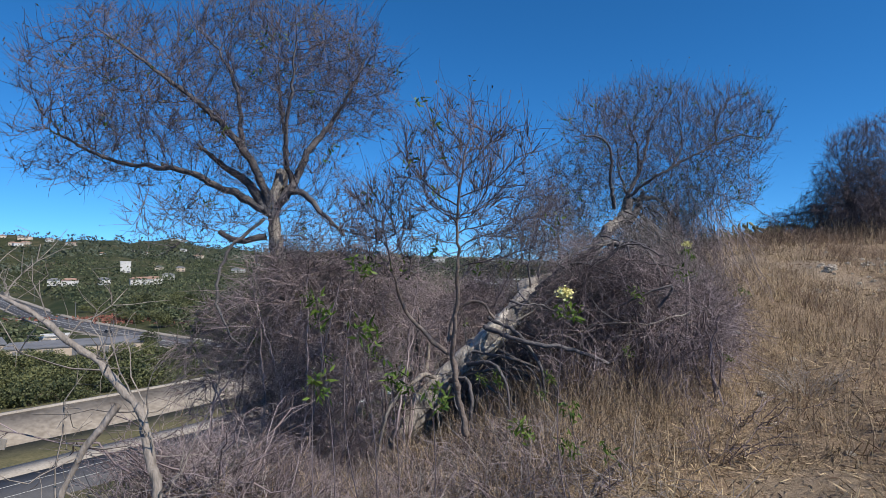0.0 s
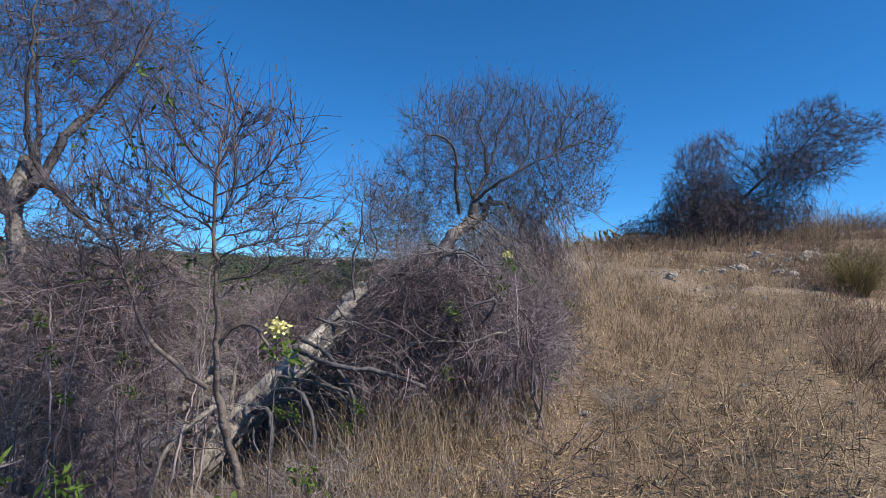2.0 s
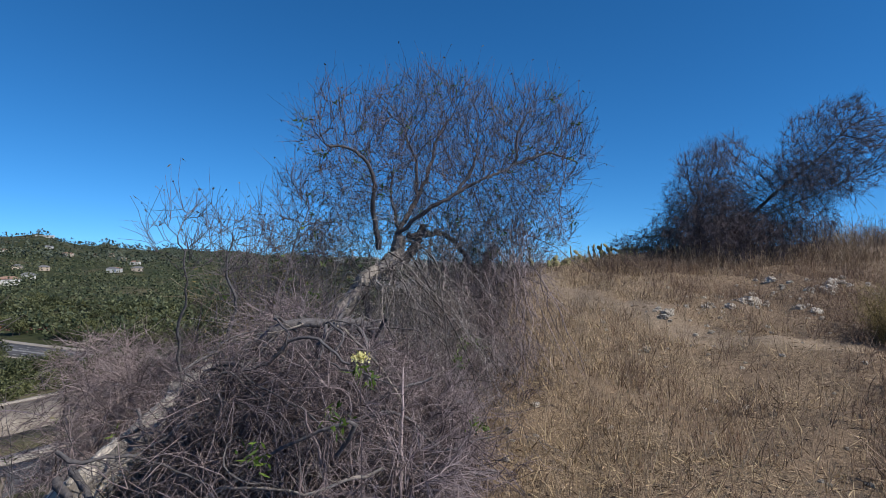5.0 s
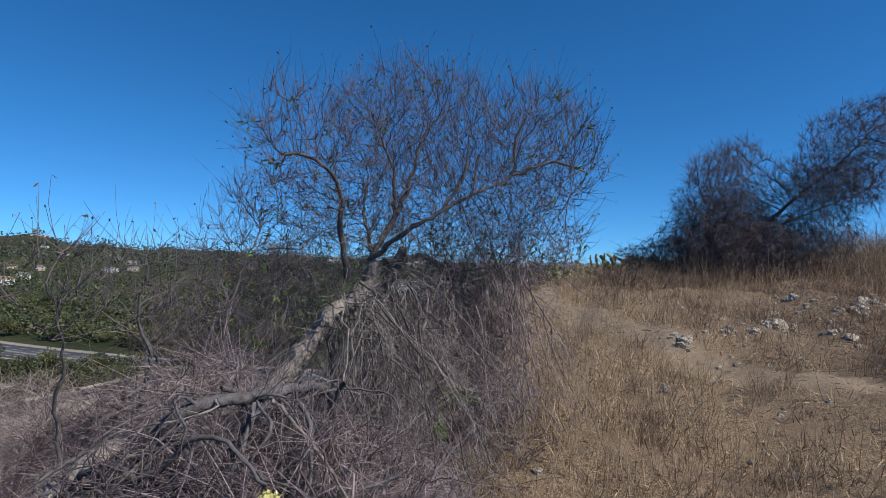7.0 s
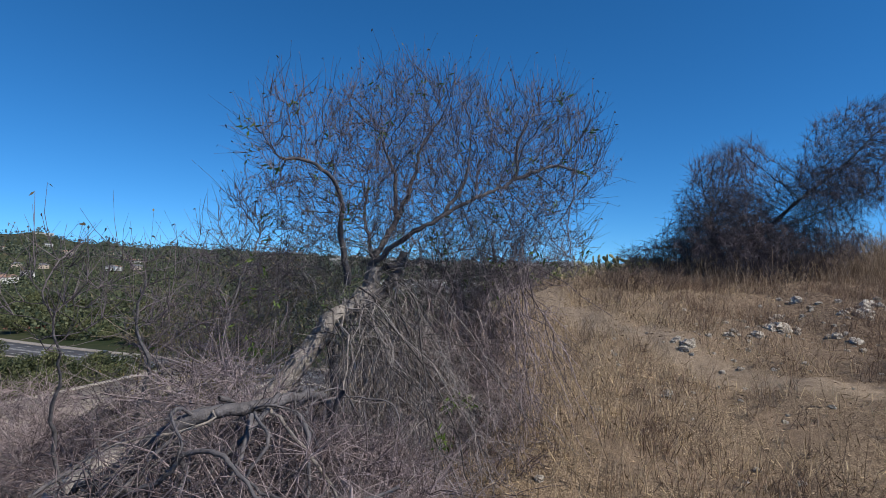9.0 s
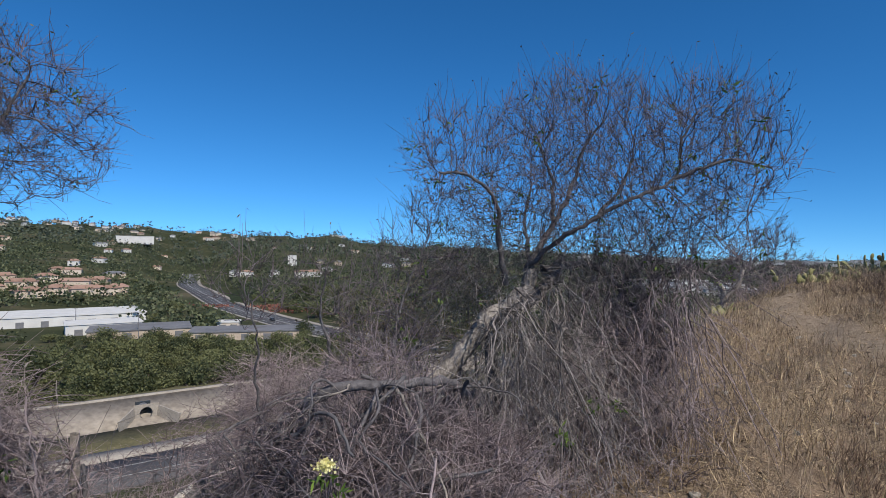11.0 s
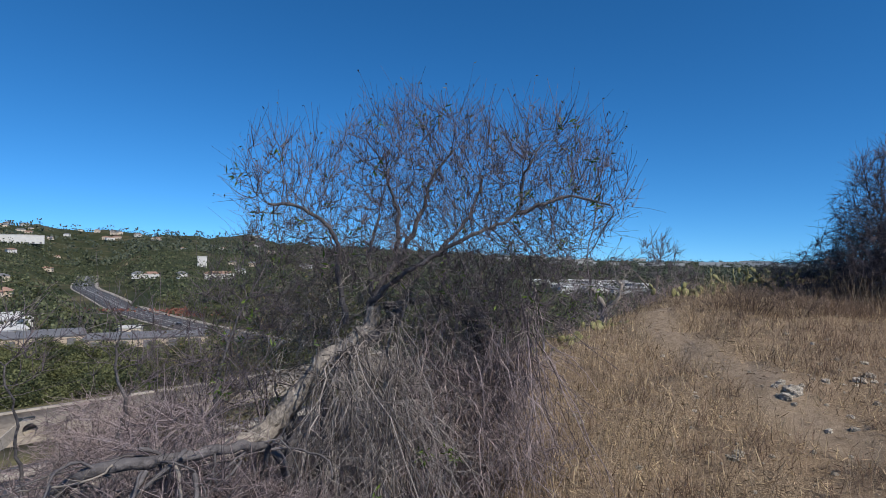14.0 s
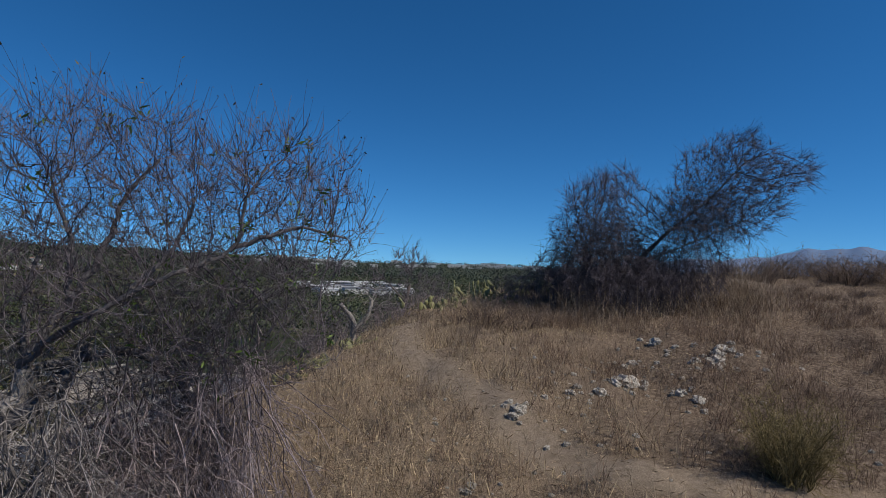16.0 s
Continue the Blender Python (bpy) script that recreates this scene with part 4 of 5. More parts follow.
# ---- pale rocks ----
def rock_mesh(name, lumps):
    bm = bmesh.new()
    bmesh.ops.create_icosphere(bm, subdivisions=3, radius=1.0)
    off = Vector(rng.normal(size=3) * 10)
    for v in bm.verts:
        k = 1 + 0.4 * noise.noise(v.co * 1.3 + off) + 0.3 * noise.noise(v.co * 3.1 + off) + 0.2 * noise.noise(v.co * 6.5 + off) * lumps
        v.co = v.co * k
        v.co.z *= 0.85
    me = bpy.data.meshes.new(name)
    bm.to_mesh(me)
    bm.free()
    me.materials.append(STONE)
    return me


ROCKS = [rock_mesh("rock", 1.5) for _ in range(6)]


def rock(x, y, size, label="pale rough rock half buried in dry soil", sink=0.2):
    ob = new("rock", ROCKS[rng.integers(6)])
    ob.matrix_basis = pose(x, y, height(x, y) - sink * size * 0.3, 0, 0, rng.uniform(0, 360)) @ Matrix.Diagonal((size, size * rng.uniform(0.75, 1), size * rng.uniform(0.75, 1), 1))
    return tagged(ob, label, "rock", "pale rocks")


for x, y, sz in ((10.0, 12.1, 0.3), (9.75, 12.0, 0.16), (7.84, 11.4, 0.17), (7.72, 11.3, 0.12), (6.68, 10.04, 0.09), (6.6, 9.92, 0.08), (11.9, 12.3, 0.28), (12.15, 12.5, 0.2), (11.8, 13.7, 0.2), (8.92, 11.9, 0.12), (9.15, 12.1, 0.12), (10.52, 11.5, 0.16), (10.6, 11.2, 0.14), (10.9, 13.15, 0.16), (10.6, 13.0, 0.11), (12.4, 12.7, 0.2), (5.95, 9.25, 0.05), (5.6, 9.7, 0.06)):
    rock(x, y, sz * 0.66)
    for _ in range(7):
        rock(x + rng.normal() * 0.3, y + rng.normal() * 0.3, sz * rng.uniform(0.12, 0.36), "small pale stone on dry soil")
for _ in range(230):
    rock(rng.uniform(3.0, 14), rng.uniform(4.5, 14), rng.uniform(0.012, 0.045), "small pale stone on dry soil")


# ---- dead wood lying under the trees ----
def branch_mesh(name, line, r0, r1, forks, mat, fork_len=0.4, apart=False):
    """A branch with its forks, as one mesh or (apart) as limb and twigs."""
    s = Soup()
    t = Soup() if apart else s
    p = smooth_line(line, 0.06)
    p[1:] += np.cumsum(rng.normal(size=p[1:].shape), axis=0) * 0.007
    s.tubes(p[None], np.linspace(r0, r1, len(p))[None] * (1 + 0.1 * rng.normal(size=(1, len(p)))), 8, 0.08)
    if forks:
        k = rng.integers(1, len(p), forks)
        q = sprays(t, p[k], p[k] - p[k - 1], fork_len, r1 * 0.55, 0.1, 0.7, 5)
        i, j = rng.integers(0, forks, forks * 3), rng.integers(2, 5, forks * 3)
        q = sprays(t, q[i, j], q[i, j] - q[i, j - 1], fork_len * 0.6, r1 * 0.3, 0.1, 0.8, 4)
        i, j = rng.integers(0, forks * 3, forks * 4), rng.integers(1, 4, forks * 4)
        sprays(t, q[i, j], q[i, j] - q[i, j - 1], fork_len * 0.35, r1 * 0.2, 0.1, 0.8, 3)
    return (s.mesh(name, mat, True), t.mesh(name + "_twigs", mat)) if apart else s.mesh(name, mat, True)


for line, r0, r1, forks in (
        ([(-1.25, 2.75, -0.6), (-1.55, 2.95, 0.4), (-1.9, 3.1, 0.8), (-2.35, 3.2, 1.12), (-2.8, 3.3, 1.3)], 0.036, 0.01, 26),
        ([(-1.75, 3.05, 0.68), (-2.0, 3.0, 0.3), (-2.1, 3.0, -0.4)], 0.022, 0.012, 6),
        ([(-0.35, 6.9, 0.1), (-0.7, 6.85, 0.0), (-1.2, 6.9, -0.35), (-1.75, 6.9, -0.72)], 0.06, 0.02, 8),
        ([(-0.4, 6.95, -0.25), (-1.0, 6.8, -0.55), (-1.7, 6.7, -0.7), (-2.1, 6.6, -1.0)], 0.045, 0.02, 8),
        ([(0.55, 6.75, 0.75), (0.85, 6.4, 0.62), (1.05, 6.2, 0.25), (1.1, 6.1, -0.3)], 0.024, 0.01, 3),
        ([(0.35, 6.7, 0.35), (0.8, 6.4, 0.35), (1.15, 6.3, 0.2), (1.4, 6.2, -0.1)], 0.022, 0.009, 3),
        ([(0.3, 6.7, 0.2), (0.55, 6.4, 0.25), (0.75, 6.2, 0.0), (0.8, 6.1, -0.45)], 0.026, 0.012, 3),
        ([(0.1, 6.75, 0.0), (0.3, 6.4, 0.05), (0.35, 6.2, -0.5)], 0.03, 0.016, 3),
        ([(-0.1, 6.7, 0.05), (-0.3, 6.4, 0.1), (-0.6, 6.2, -0.2), (-0.75, 6.1, -0.7)], 0.03, 0.014, 5),
        ([(6.4, 17.4, 0.9), (6.5, 17.4, 1.7), (6.2, 17.4, 2.1)], 0.09, 0.04, 8),
        ([(6.5, 17.4, 1.5), (6.8, 17.4, 1.9), (6.9, 17.5, 2.3)], 0.06, 0.03, 6),
        ([(-0.5, 7.15, -0.9), (-0.6, 7.1, 0.2), (-0.56, 7.1, 1.0)], 0.07, 0.04, 3),
        ([(-0.3, 7.3, -0.8), (-0.2, 7.3, 0.1), (-0.15, 7.3, 0.5)], 0.04, 0.02, 3)):
    root = thing("dead_branch", (0, 0, 0), "weathered grey dead branch among the dry brush", "branch", "dead branches")
    for name, me in zip(("limb", "twig_fan"), branch_mesh("dead_branch", line, r0, r1, forks, LIMB if 0 < line[0][0] < 1 else DEAD_WOOD, apart=True)):
        part(name, me, root)

for k in range(8):
    u = k / 7
    a = np.array((0.1 + 0.75 * u, 6.78 - 0.02 * u, -0.15 + 0.65 * u))
    b = a + (rng.uniform(0.3, 1.1), -rng.uniform(0.2, 0.7), 0)
    b[2] = height(b[0], b[1]) - 0.03
    mid = a * 0.45 + b * 0.55 + (rng.normal() * 0.1, rng.normal() * 0.1, rng.uniform(0.1, 0.3))
    root = thing("dead_branch", (0, 0, 0), "weathered grey dead branch bent down from the fallen trunk", "branch", "dead branches")
    for name, me in zip(("limb", "twig_fan"), branch_mesh("dead_branch", [a, a * 0.8 + mid * 0.2 + (0, -0.05, 0.1), mid, b], rng.uniform(0.011, 0.022), 0.007, 5, LIMB, apart=True)):
        part(name, me, root)

pile = thing("branch_pile", (0, 0, 0), "tangled pile of dead grey elder branches under the leaning tree", "branches")
ARCH = smooth_line([(1.1, 7.1, 0.95), (1.6, 6.87, 1.4), (2.0, 6.85, 1.64), (2.3, 7.15, 1.62), (2.6, 7.7, 1.5)], 0.05)
for k in range(40):
    a = ARCH[rng.integers(len(ARCH))] + rng.normal(size=3) * (0.12, 0.12, 0.05)
    way = rng.normal(-1.1, 1.3)
    reach = rng.uniform(0.25, 0.9)
    b = a + (math.cos(way) * reach, math.sin(way) * reach, -rng.uniform(0.1, 0.95))
    m1 = a * 0.7 + b * 0.3 + (rng.normal() * 0.1, rng.normal() * 0.1, rng.uniform(-0.05, 0.15))
    m2 = a * 0.3 + b * 0.7 + (rng.normal() * 0.13, rng.normal() * 0.13, rng.uniform(-0.05, 0.18))
    part("branch", branch_mesh("branch", [a, m1, m2, b], rng.uniform(0.006, 0.017), 0.004, 8, LIMB if rng.random() < 0.92 else DEAD_WOOD, 0.3), pile)
for k in range(24):
    c = np.array((rng.normal(2.0, 0.45), rng.normal(6.75, 0.35), rng.uniform(0.5, 1.35)))
    d = np.array((rng.normal(), rng.normal() * 0.5, rng.normal() * 0.3)) * 0.5
    part("branch", branch_mesh("branch", [c - d, c - d * 0.3 + rng.normal(size=3) * 0.13, c + d * 0.4 + rng.normal(size=3) * 0.13, c + d * 0.9 - (0, 0, 0.15)], rng.uniform(0.008, 0.021), 0.005, 7, LIMB if rng.random() < 0.92 else DEAD_WOOD, 0.3), pile)


def tangle(blobs, n, length, r, way=(0, 0, 0), K=5, droop=0.1):
    """Curved dead shoots that fill the given rounds, in all directions."""
    s = Soup()
    sprays(s, in_blobs(blobs, n), rng.normal(size=(n, 3)) + np.array(way), length, r, 0.0, 0.5, K, droop)
    return s


def hanging_skirt():
    """Old shoots that hang in a fan from the broken elbow of the trunk, and finer ones under the crown."""
    s, fine = Soup(), Soup()
    n, K = 70, 12
    u = rng.random(n)[:, None]
    top = np.array((2.6, 8.72, 1.92)) * (1 - u) + np.array((3.2, 9.15, 2.32)) * u + rng.normal(size=(n, 3)) * 0.06
    a = np.clip(rng.normal(-0.95, 0.42, n), -1.5, 0.6)
    reach = rng.uniform(0.25, 1.45, n)
    out = np.stack([np.cos(a), np.sin(a)], 1) * reach[:, None]
    g = land(top[:, 0] + out[:, 0], top[:, 1] + out[:, 1])[0] + rng.random(n) ** 1.5 * 0.9
    t = np.linspace(0, 1, K)[None]
    bow = rng.uniform(0.7, 1.2, (n, 1))
    P = np.stack([top[:, :1] + out[:, :1] * t ** bow, top[:, 1:2] + out[:, 1:] * t ** bow, top[:, 2:] + (g - top[:, 2])[:, None] * t ** rng.uniform(1.0, 1.8, (n, 1)) + rng.uniform(0, 0.5, (n, 1)) * t * (1 - t)], 2)
    P[:, 1:] += np.cumsum(np.cumsum(rng.normal(size=(n, K - 1, 3)), axis=1), axis=1) * 0.017 + rng.normal(size=(n, K - 1, 3)) * 0.022
    s.tubes(P, (0.0032 + 0.0115 * rng.random((n, 1)) ** 3) * np.linspace(1, 0.35, K)[None], 5)
    i, j = rng.integers(0, n, 1000), rng.integers(2, K, 1000)
    Q = sprays(s, P[i, j], P[i, j] - P[i, j - 1], 0.36, 0.003, -0.1, 0.85, 5, 0.2)
    i, j = rng.integers(0, 1000, 1800), rng.integers(1, 5, 1800)
    sprays(s, Q[i, j], Q[i, j] - Q[i, j - 1], 0.2, 0.0024, 0.0, 0.8, 3, 0.3)
    n = 150
    top = np.stack([rng.uniform(3.3, 4.6, n), rng.normal(9.4, 0.3, n), rng.uniform(1.7, 2.7, n)], 1)
    P = sprays(fine, top, np.tile((0.15, -0.1, -1.0), (n, 1)), 0.95, 0.006, -0.4, 0.5, 8, 0.4)
    i, j = rng.integers(0, n, 2200), rng.integers(1, 8, 2200)
    sprays(fine, P[i, j], P[i, j] - P[i, j - 1], 0.28, 0.0028, 0.0, 0.9, 4, 0.3)
    return s.mesh("hanging_skirt", HANGING), fine.mesh("fine_skirt", DARK_BRUSH)


HANGING = material("hanging_shoots", (0.065, 0.057, 0.055), (0.35, 0.315, 0.298), scale=3, island=0.25, bump=0)
FORK = tangle([((2.75, 9.25, 2.5), (0.5, 0.3, 0.35)), ((3.3, 9.25, 2.5), (0.5, 0.3, 0.35)), ((2.2, 9.4, 2.2), (0.5, 0.35, 0.45)), ((3.85, 9.3, 2.35), (0.5, 0.3, 0.4)), ((2.9, 9.0, 2.2), (0.3, 0.2, 0.2))], 1200, 0.32, 0.0036)
MOUND = tangle([((1.9, 6.65, 1.05), (0.7, 0.45, 0.5)), ((2.55, 7.15, 1.05), (0.6, 0.6, 0.45)), ((1.45, 6.7, 0.75), (0.4, 0.4, 0.4)), ((2.9, 6.7, 0.7), (0.6, 0.6, 0.45))], 6500, 0.34, 0.0034, droop=0.25)
for name, me, label in zip(("dead_skirt", "dead_tangle", "fork_tangle", "mound_tangle"), (*hanging_skirt(), FORK.mesh("fork_tangle", HANGING), MOUND.mesh("mound_tangle", BRUSH)), ("dead grey shoots hanging to the ground", "dark tangle of fine dead shoots", "knotted dead shoots round the fork", "purple-grey dead shoots over the bent limb")):
    part(name, me, bpy.data.objects["leaning_elder_tree"], label)["kind"] = "stuff"


FOOT = tangle([((-1.35, 6.5, 0.8), (0.75, 0.4, 0.65)), ((-0.85, 6.4, 1.2), (0.5, 0.35, 0.5)), ((-1.5, 6.3, 0.1), (0.8, 0.4, 0.6)), ((-1.7, 6.4, 1.3), (0.4, 0.3, 0.35))], 4800, 0.36, 0.0032, droop=0.2)
part("foot_tangle", FOOT.mesh("foot_tangle", BRUSH), bpy.data.objects["tall_elder_tree"], "purple-grey tangle of dead shoots")["kind"] = "stuff"


def fallen_twigs():
    s, n = Soup(), 3600
    x, y = rng.uniform(-2.0, 2.0, n), rng.uniform(3.6, 6.5, n)
    keep = rng.random(n) < np.where(x < 1.1, 1.0, 0.4)
    x, y = x[keep], y[keep]
    c = np.stack([x, y, land(x, y)[0] + 0.16 * rng.random(len(x)) ** 2], 1)
    d = rng.normal(size=c.shape) * (1, 1, 0.25)
    sprays(s, c, d, 0.34, 0.0034, 0.12, 0.3, 4)
    return s.mesh("fallen_twigs", HANGING)


tagged(new("twig_litter", fallen_twigs()), "grey fallen twigs lying in straw before the trunk", "litter", kind="stuff")
DROOP = tangle([((12.6, 17.0, 3.3), (1.25, 1.3, 1.2)), ((13.5, 16.3, 2.9), (1.4, 1.2, 0.9)), ((11.7, 17.6, 2.6), (0.9, 0.9, 0.6)), ((14.6, 15.6, 4.4), (1.1, 0.9, 0.7))], 9000, 0.4, 0.0045, (0, 0, -0.6), 3, 0.3)
part("drooping_crown", DROOP.mesh("drooping_crown", TWIG), bpy.data.objects["large_elder_tree"], "dense dark hanging twigs")["kind"] = "stuff"


# ---- green shoots and blossom ----
def green_shoot(x, y, z, flower=False, size=0.07, n=18, name="elder_shoot"):
    root = thing(name, (0, 0, 0), "cream elder blossom on a leafy green shoot" if flower else "fresh green leafy elder shoot in dead brush", "plant", "green shoots")
    s, lf = Soup(), Soup()
    g = height(x, y)
    line = smooth_line([(x + rng.normal() * 0.2, y + 0.15, g - 0.05), (x + rng.normal() * 0.1, y + 0.05, (g + z) / 2), (x, y, z - 0.02)], 0.1)
    s.tubes(line[None], np.linspace(0.0045, 0.002, len(line))[None], 4)
    part("stem", s.mesh("shoot_stem", TWIG), root)
    green_tufts(lf, [(x, y, z - 0.05), (x + 0.05, y, z - 0.1)], size, n)
    part("foliage", lf.mesh("shoot_leaves", LEAF), root)
    if flower:
        f = Soup()
        c = np.stack([rng.normal(x, 0.019, 200), rng.normal(y, 0.017, 200), z + 0.02 + rng.normal(0, 0.012, 200)], 1)
        f.leaves(c, rng.normal(size=c.shape) + np.array([0, -0.4, 0.5]), 0.017, 0.015)
        part("blossom", f.mesh("blossom", PETAL), root, "flat cream flower head")
    return root


for x, y, z, fl in ((0.67, 3.1, 1.27, True), (2.45, 5.67, 1.6, True), (-0.39, 2.71, 1.2, False), (-0.25, 2.8, 0.95, False), (-0.05, 2.9, 0.85, False), (-0.65, 2.9, 1.3, False), (-0.6, 2.6, 0.98, False), (-0.5, 3.2, 1.5, False),
                    (0.75, 3.4, 0.65, False), (0.45, 3.3, 0.55, False), (0.85, 3.9, 0.25, False), (1.15, 4.0, 0.2, False), (3.17, 6.0, 1.2, False), (3.0, 6.0, 0.5, False), (2.3, 5.5, 1.4, False), (1.9, 5.6, 1.2, False), (3.4, 7.6, 1.3, False), (2.05, 8.0, 1.9, False), (3.6, 8.4, 1.35, False), (3.8, 8.6, 1.3, False), (-1.3, 4.0, -0.2, False), (0.55, 5.8, 0.3, False), (-1.35, 5.5, 1.17, False), (-1.2, 5.4, 0.9, False), (-0.74, 5.5, 0.84, False), (-0.7, 5.5, 0.6, False), (-1.13, 5.5, 0.55, False), (0.4, 6.0, 0.25, False), (1.1, 5.9, 0.3, False), (1.0, 5.8, 0.15, False), (1.13, 5.2, -0.15, False), (1.4, 5.1, -0.2, False), (0.6, 5.6, 1.5, False), (-0.7, 5.6, 1.5, False), (1.95, 6.0, 0.55, False)):
    green_shoot(x, y, z, fl, 0.058, 24 if y < 4 else 17)


# ---- cactus on the crest ----
def cactus(x, y, size, pads, label):
    root = thing("prickly_pear", (x, y, height(x, y) - 0.1), label, "cactus", "prickly pears")
    base = [(Vector((0, 0, 0)), Vector((0, 0, 1)))]
    bm0 = bmesh.new()
    bmesh.ops.create_uvsphere(bm0, u_segments=8, v_segments=6, radius=0.5)
    me = bpy.data.meshes.new("pad")
    bm0.to_mesh(me)
    bm0.free()
    me.materials.append(CACTUS)
    me.polygons.foreach_set("use_smooth", np.ones(len(me.polygons), bool))
    for k in range(pads):
        if k % 5 == 0:
            p, d = Vector((rng.normal() * size * 0.5, rng.normal() * size * 0.4, 0.05)), Vector((0, 0, 1))
        else:
            p, d = base[rng.integers(max(1, len(base) - 5), len(base))]
            if p.z > size * 0.35:
                p, d = Vector((rng.normal() * size * 0.5, rng.normal() * size * 0.4, 0.05)), Vector((0, 0, 1))
        d = (d + Vector(rng.normal(size=3)) * 0.55 + Vector((0, 0, 0.25))).normalized()
        L = rng.uniform(0.14, 0.24)
        ob = part("pad", me, root)
        ob.matrix_basis = Matrix.Translation(p + d * L * 0.45) @ d.to_track_quat("Z", "Y").to_matrix().to_4x4() @ pose(0, 0, 0, 0, 0, rng.uniform(0, 360)) @ Matrix.Diagonal((L * 0.75, 0.06, L, 1))
        base.append((p + d * L * 0.9, d))


cactus(10.8, 19.6, 1.3, 70, "yellow-green prickly pear cactus on the crest")
cactus(11.9, 19.3, 1.2, 60, "yellow-green prickly pear cactus on the crest")
cactus(8.9, 18.4, 0.7, 40, "grey-green prickly pear cactus at the trail's end")
cactus(6.4, 16.6, 0.5, 20, "low prickly pear cactus on the slope")
cactus(5.6, 15.3, 0.4, 14, "low prickly pear cactus on the slope")
cactus(5.1, 14.6, 0.35, 10, "low prickly pear cactus on the slope")

elder_tree("far_bare_tree", "small bare dark tree beyond the crest",
           [([(9.6, 26.0, -4.5), (9.7, 26.0, 0.5), (9.9, 26.0, 2.2)], 0.1, 0.05, 0.5), ([(9.8, 26, 1.5), (9.0, 26.3, 2.4), (8.6, 26.5, 2.8)], 0.04, 0.015, 0.3)],
           [((9.9, 26, 2.9), (0.8, 0.8, 0.9)), ((8.8, 26.2, 2.2), (0.8, 0.8, 0.8)), ((10.7, 26, 1.9), (0.9, 0.8, 0.8)), ((9.6, 26, 1.2), (1.2, 0.8, 0.8))], 520, bark=DARK_BARK, step=0.14, kill=0.2, twig_r=0.008, twig_len=0.35, extra=1200)
for x, y, sz in ((6.6, 19.0, 0.9), (7.4, 20, 1.0), (5.8, 18.2, 0.9), (7.9, 18.8, 0.8), (9.2, 21, 1.3), (6.2, 20.3, 1.2), (8.2, 21.6, 1.5), (4.6, 16.4, 0.8)):
    shrub(BRUSHES[rng.integers(5)], x, y, sz, "grey dead shrub beyond the crest", "dead shrubs")


# ---- the valley ----
FLOOR = -38.0


def offset_line(line, off):
    p = np.asarray(line, float)
    t = np.gradient(p, axis=0)
    t /= np.linalg.norm(t, axis=1, keepdims=True)
    return p + off * np.stack([-t[:, 1], t[:, 0]], 1)


def strip(name, line, o0, z0, o1, z1, mat, label="", category="", parent=None, kind=""):
    """A band along a line, from one offset and height to another, on a skirt that gives it depth."""
    a, b = offset_line(line, o0), offset_line(line, o1)
    n = len(a)
    rows = [np.column_stack([a, np.full(n, min(z0, z1) - 0.8)]), np.column_stack([a, np.full(n, z0)]), np.column_stack([b, np.full(n, z1)]), np.column_stack([b, np.full(n, min(z0, z1) - 0.8)])]
    f = [(r * n + k, r * n + k + 1, (r + 1) * n + k + 1, (r + 1) * n + k) for r in range(3) for k in range(n - 1)]
    ob = new(name, mesh_of(name, np.vstack(rows), f, mat))
    ob.parent = parent
    return tagged(ob, label, category, kind=kind)


def flat_line(points, step=4.0):
    return smooth_line([(*p, 0) for p in points], step)[:, :2]


MAIN = flat_line([(-760, 960), (-605, 760), (-480, 600), (-400, 500), (-340, 440), (-285, 385), (-237, 338), (-190, 300), (-130, 257), (-70, 222), (0, 190), (60, 170), (140, 160)], 6)
NEAR = flat_line([(-170, -20), (-130, 30), (-91, 79), (-74, 101), (-50, 131), (-28, 165), (-12, 192)])
road = strip("road", MAIN, -9.5, FLOOR + 0.15, 9.5, FLOOR + 0.15, ASPHALT, "wide grey asphalt road curving through the valley", "road", kind="structure")
for off in (-6.2, -3.2, -0.5, 0.5, 3.2, 6.2):
    if abs(off) == 0.5:
        strip("lane_line", MAIN, off - 0.15, FLOOR + 0.17, off + 0.15, FLOOR + 0.17, LINE_PAINT, parent=road)
    else:
        for k in range(0, len(MAIN) - 2, 2):
            strip("lane_dash", MAIN[k:k + 2], off - 0.14, FLOOR + 0.17, off + 0.14, FLOOR + 0.17, LINE_PAINT, parent=road)
strip("pavement", MAIN, 9.5, FLOOR + 0.3, 13.0, FLOOR + 0.35, CONCRETE, "pale concrete pavement along the road", "pavement", kind="structure")
strip("pavement", MAIN, -10.8, FLOOR + 0.3, -9.5, FLOOR + 0.3, CONCRETE, "pale concrete pavement along the road", "pavement", kind="structure")
lower = strip("road", NEAR, -15.0, FLOOR + 0.1, 0, FLOOR + 0.1, ASPHALT, "dark asphalt street at the foot of the hill", "road", kind="structure")
strip("lane_line", NEAR, -4.3, FLOOR + 0.13, -4.15, FLOOR + 0.13, LINE_PAINT, parent=lower)
strip("lane_line", NEAR, -9.3, FLOOR + 0.13, -9.15, FLOOR + 0.13, LINE_PAINT, parent=lower)
strip("pavement", NEAR, 0, FLOOR + 0.3, 5.5, FLOOR + 0.35, CONCRETE, "pale concrete pavement beside the street", "pavement", kind="structure")
VERGE = material("verge_grass", (0.04, 0.042, 0.02), (0.125, 0.11, 0.06), scale=0.3, bscale=2)
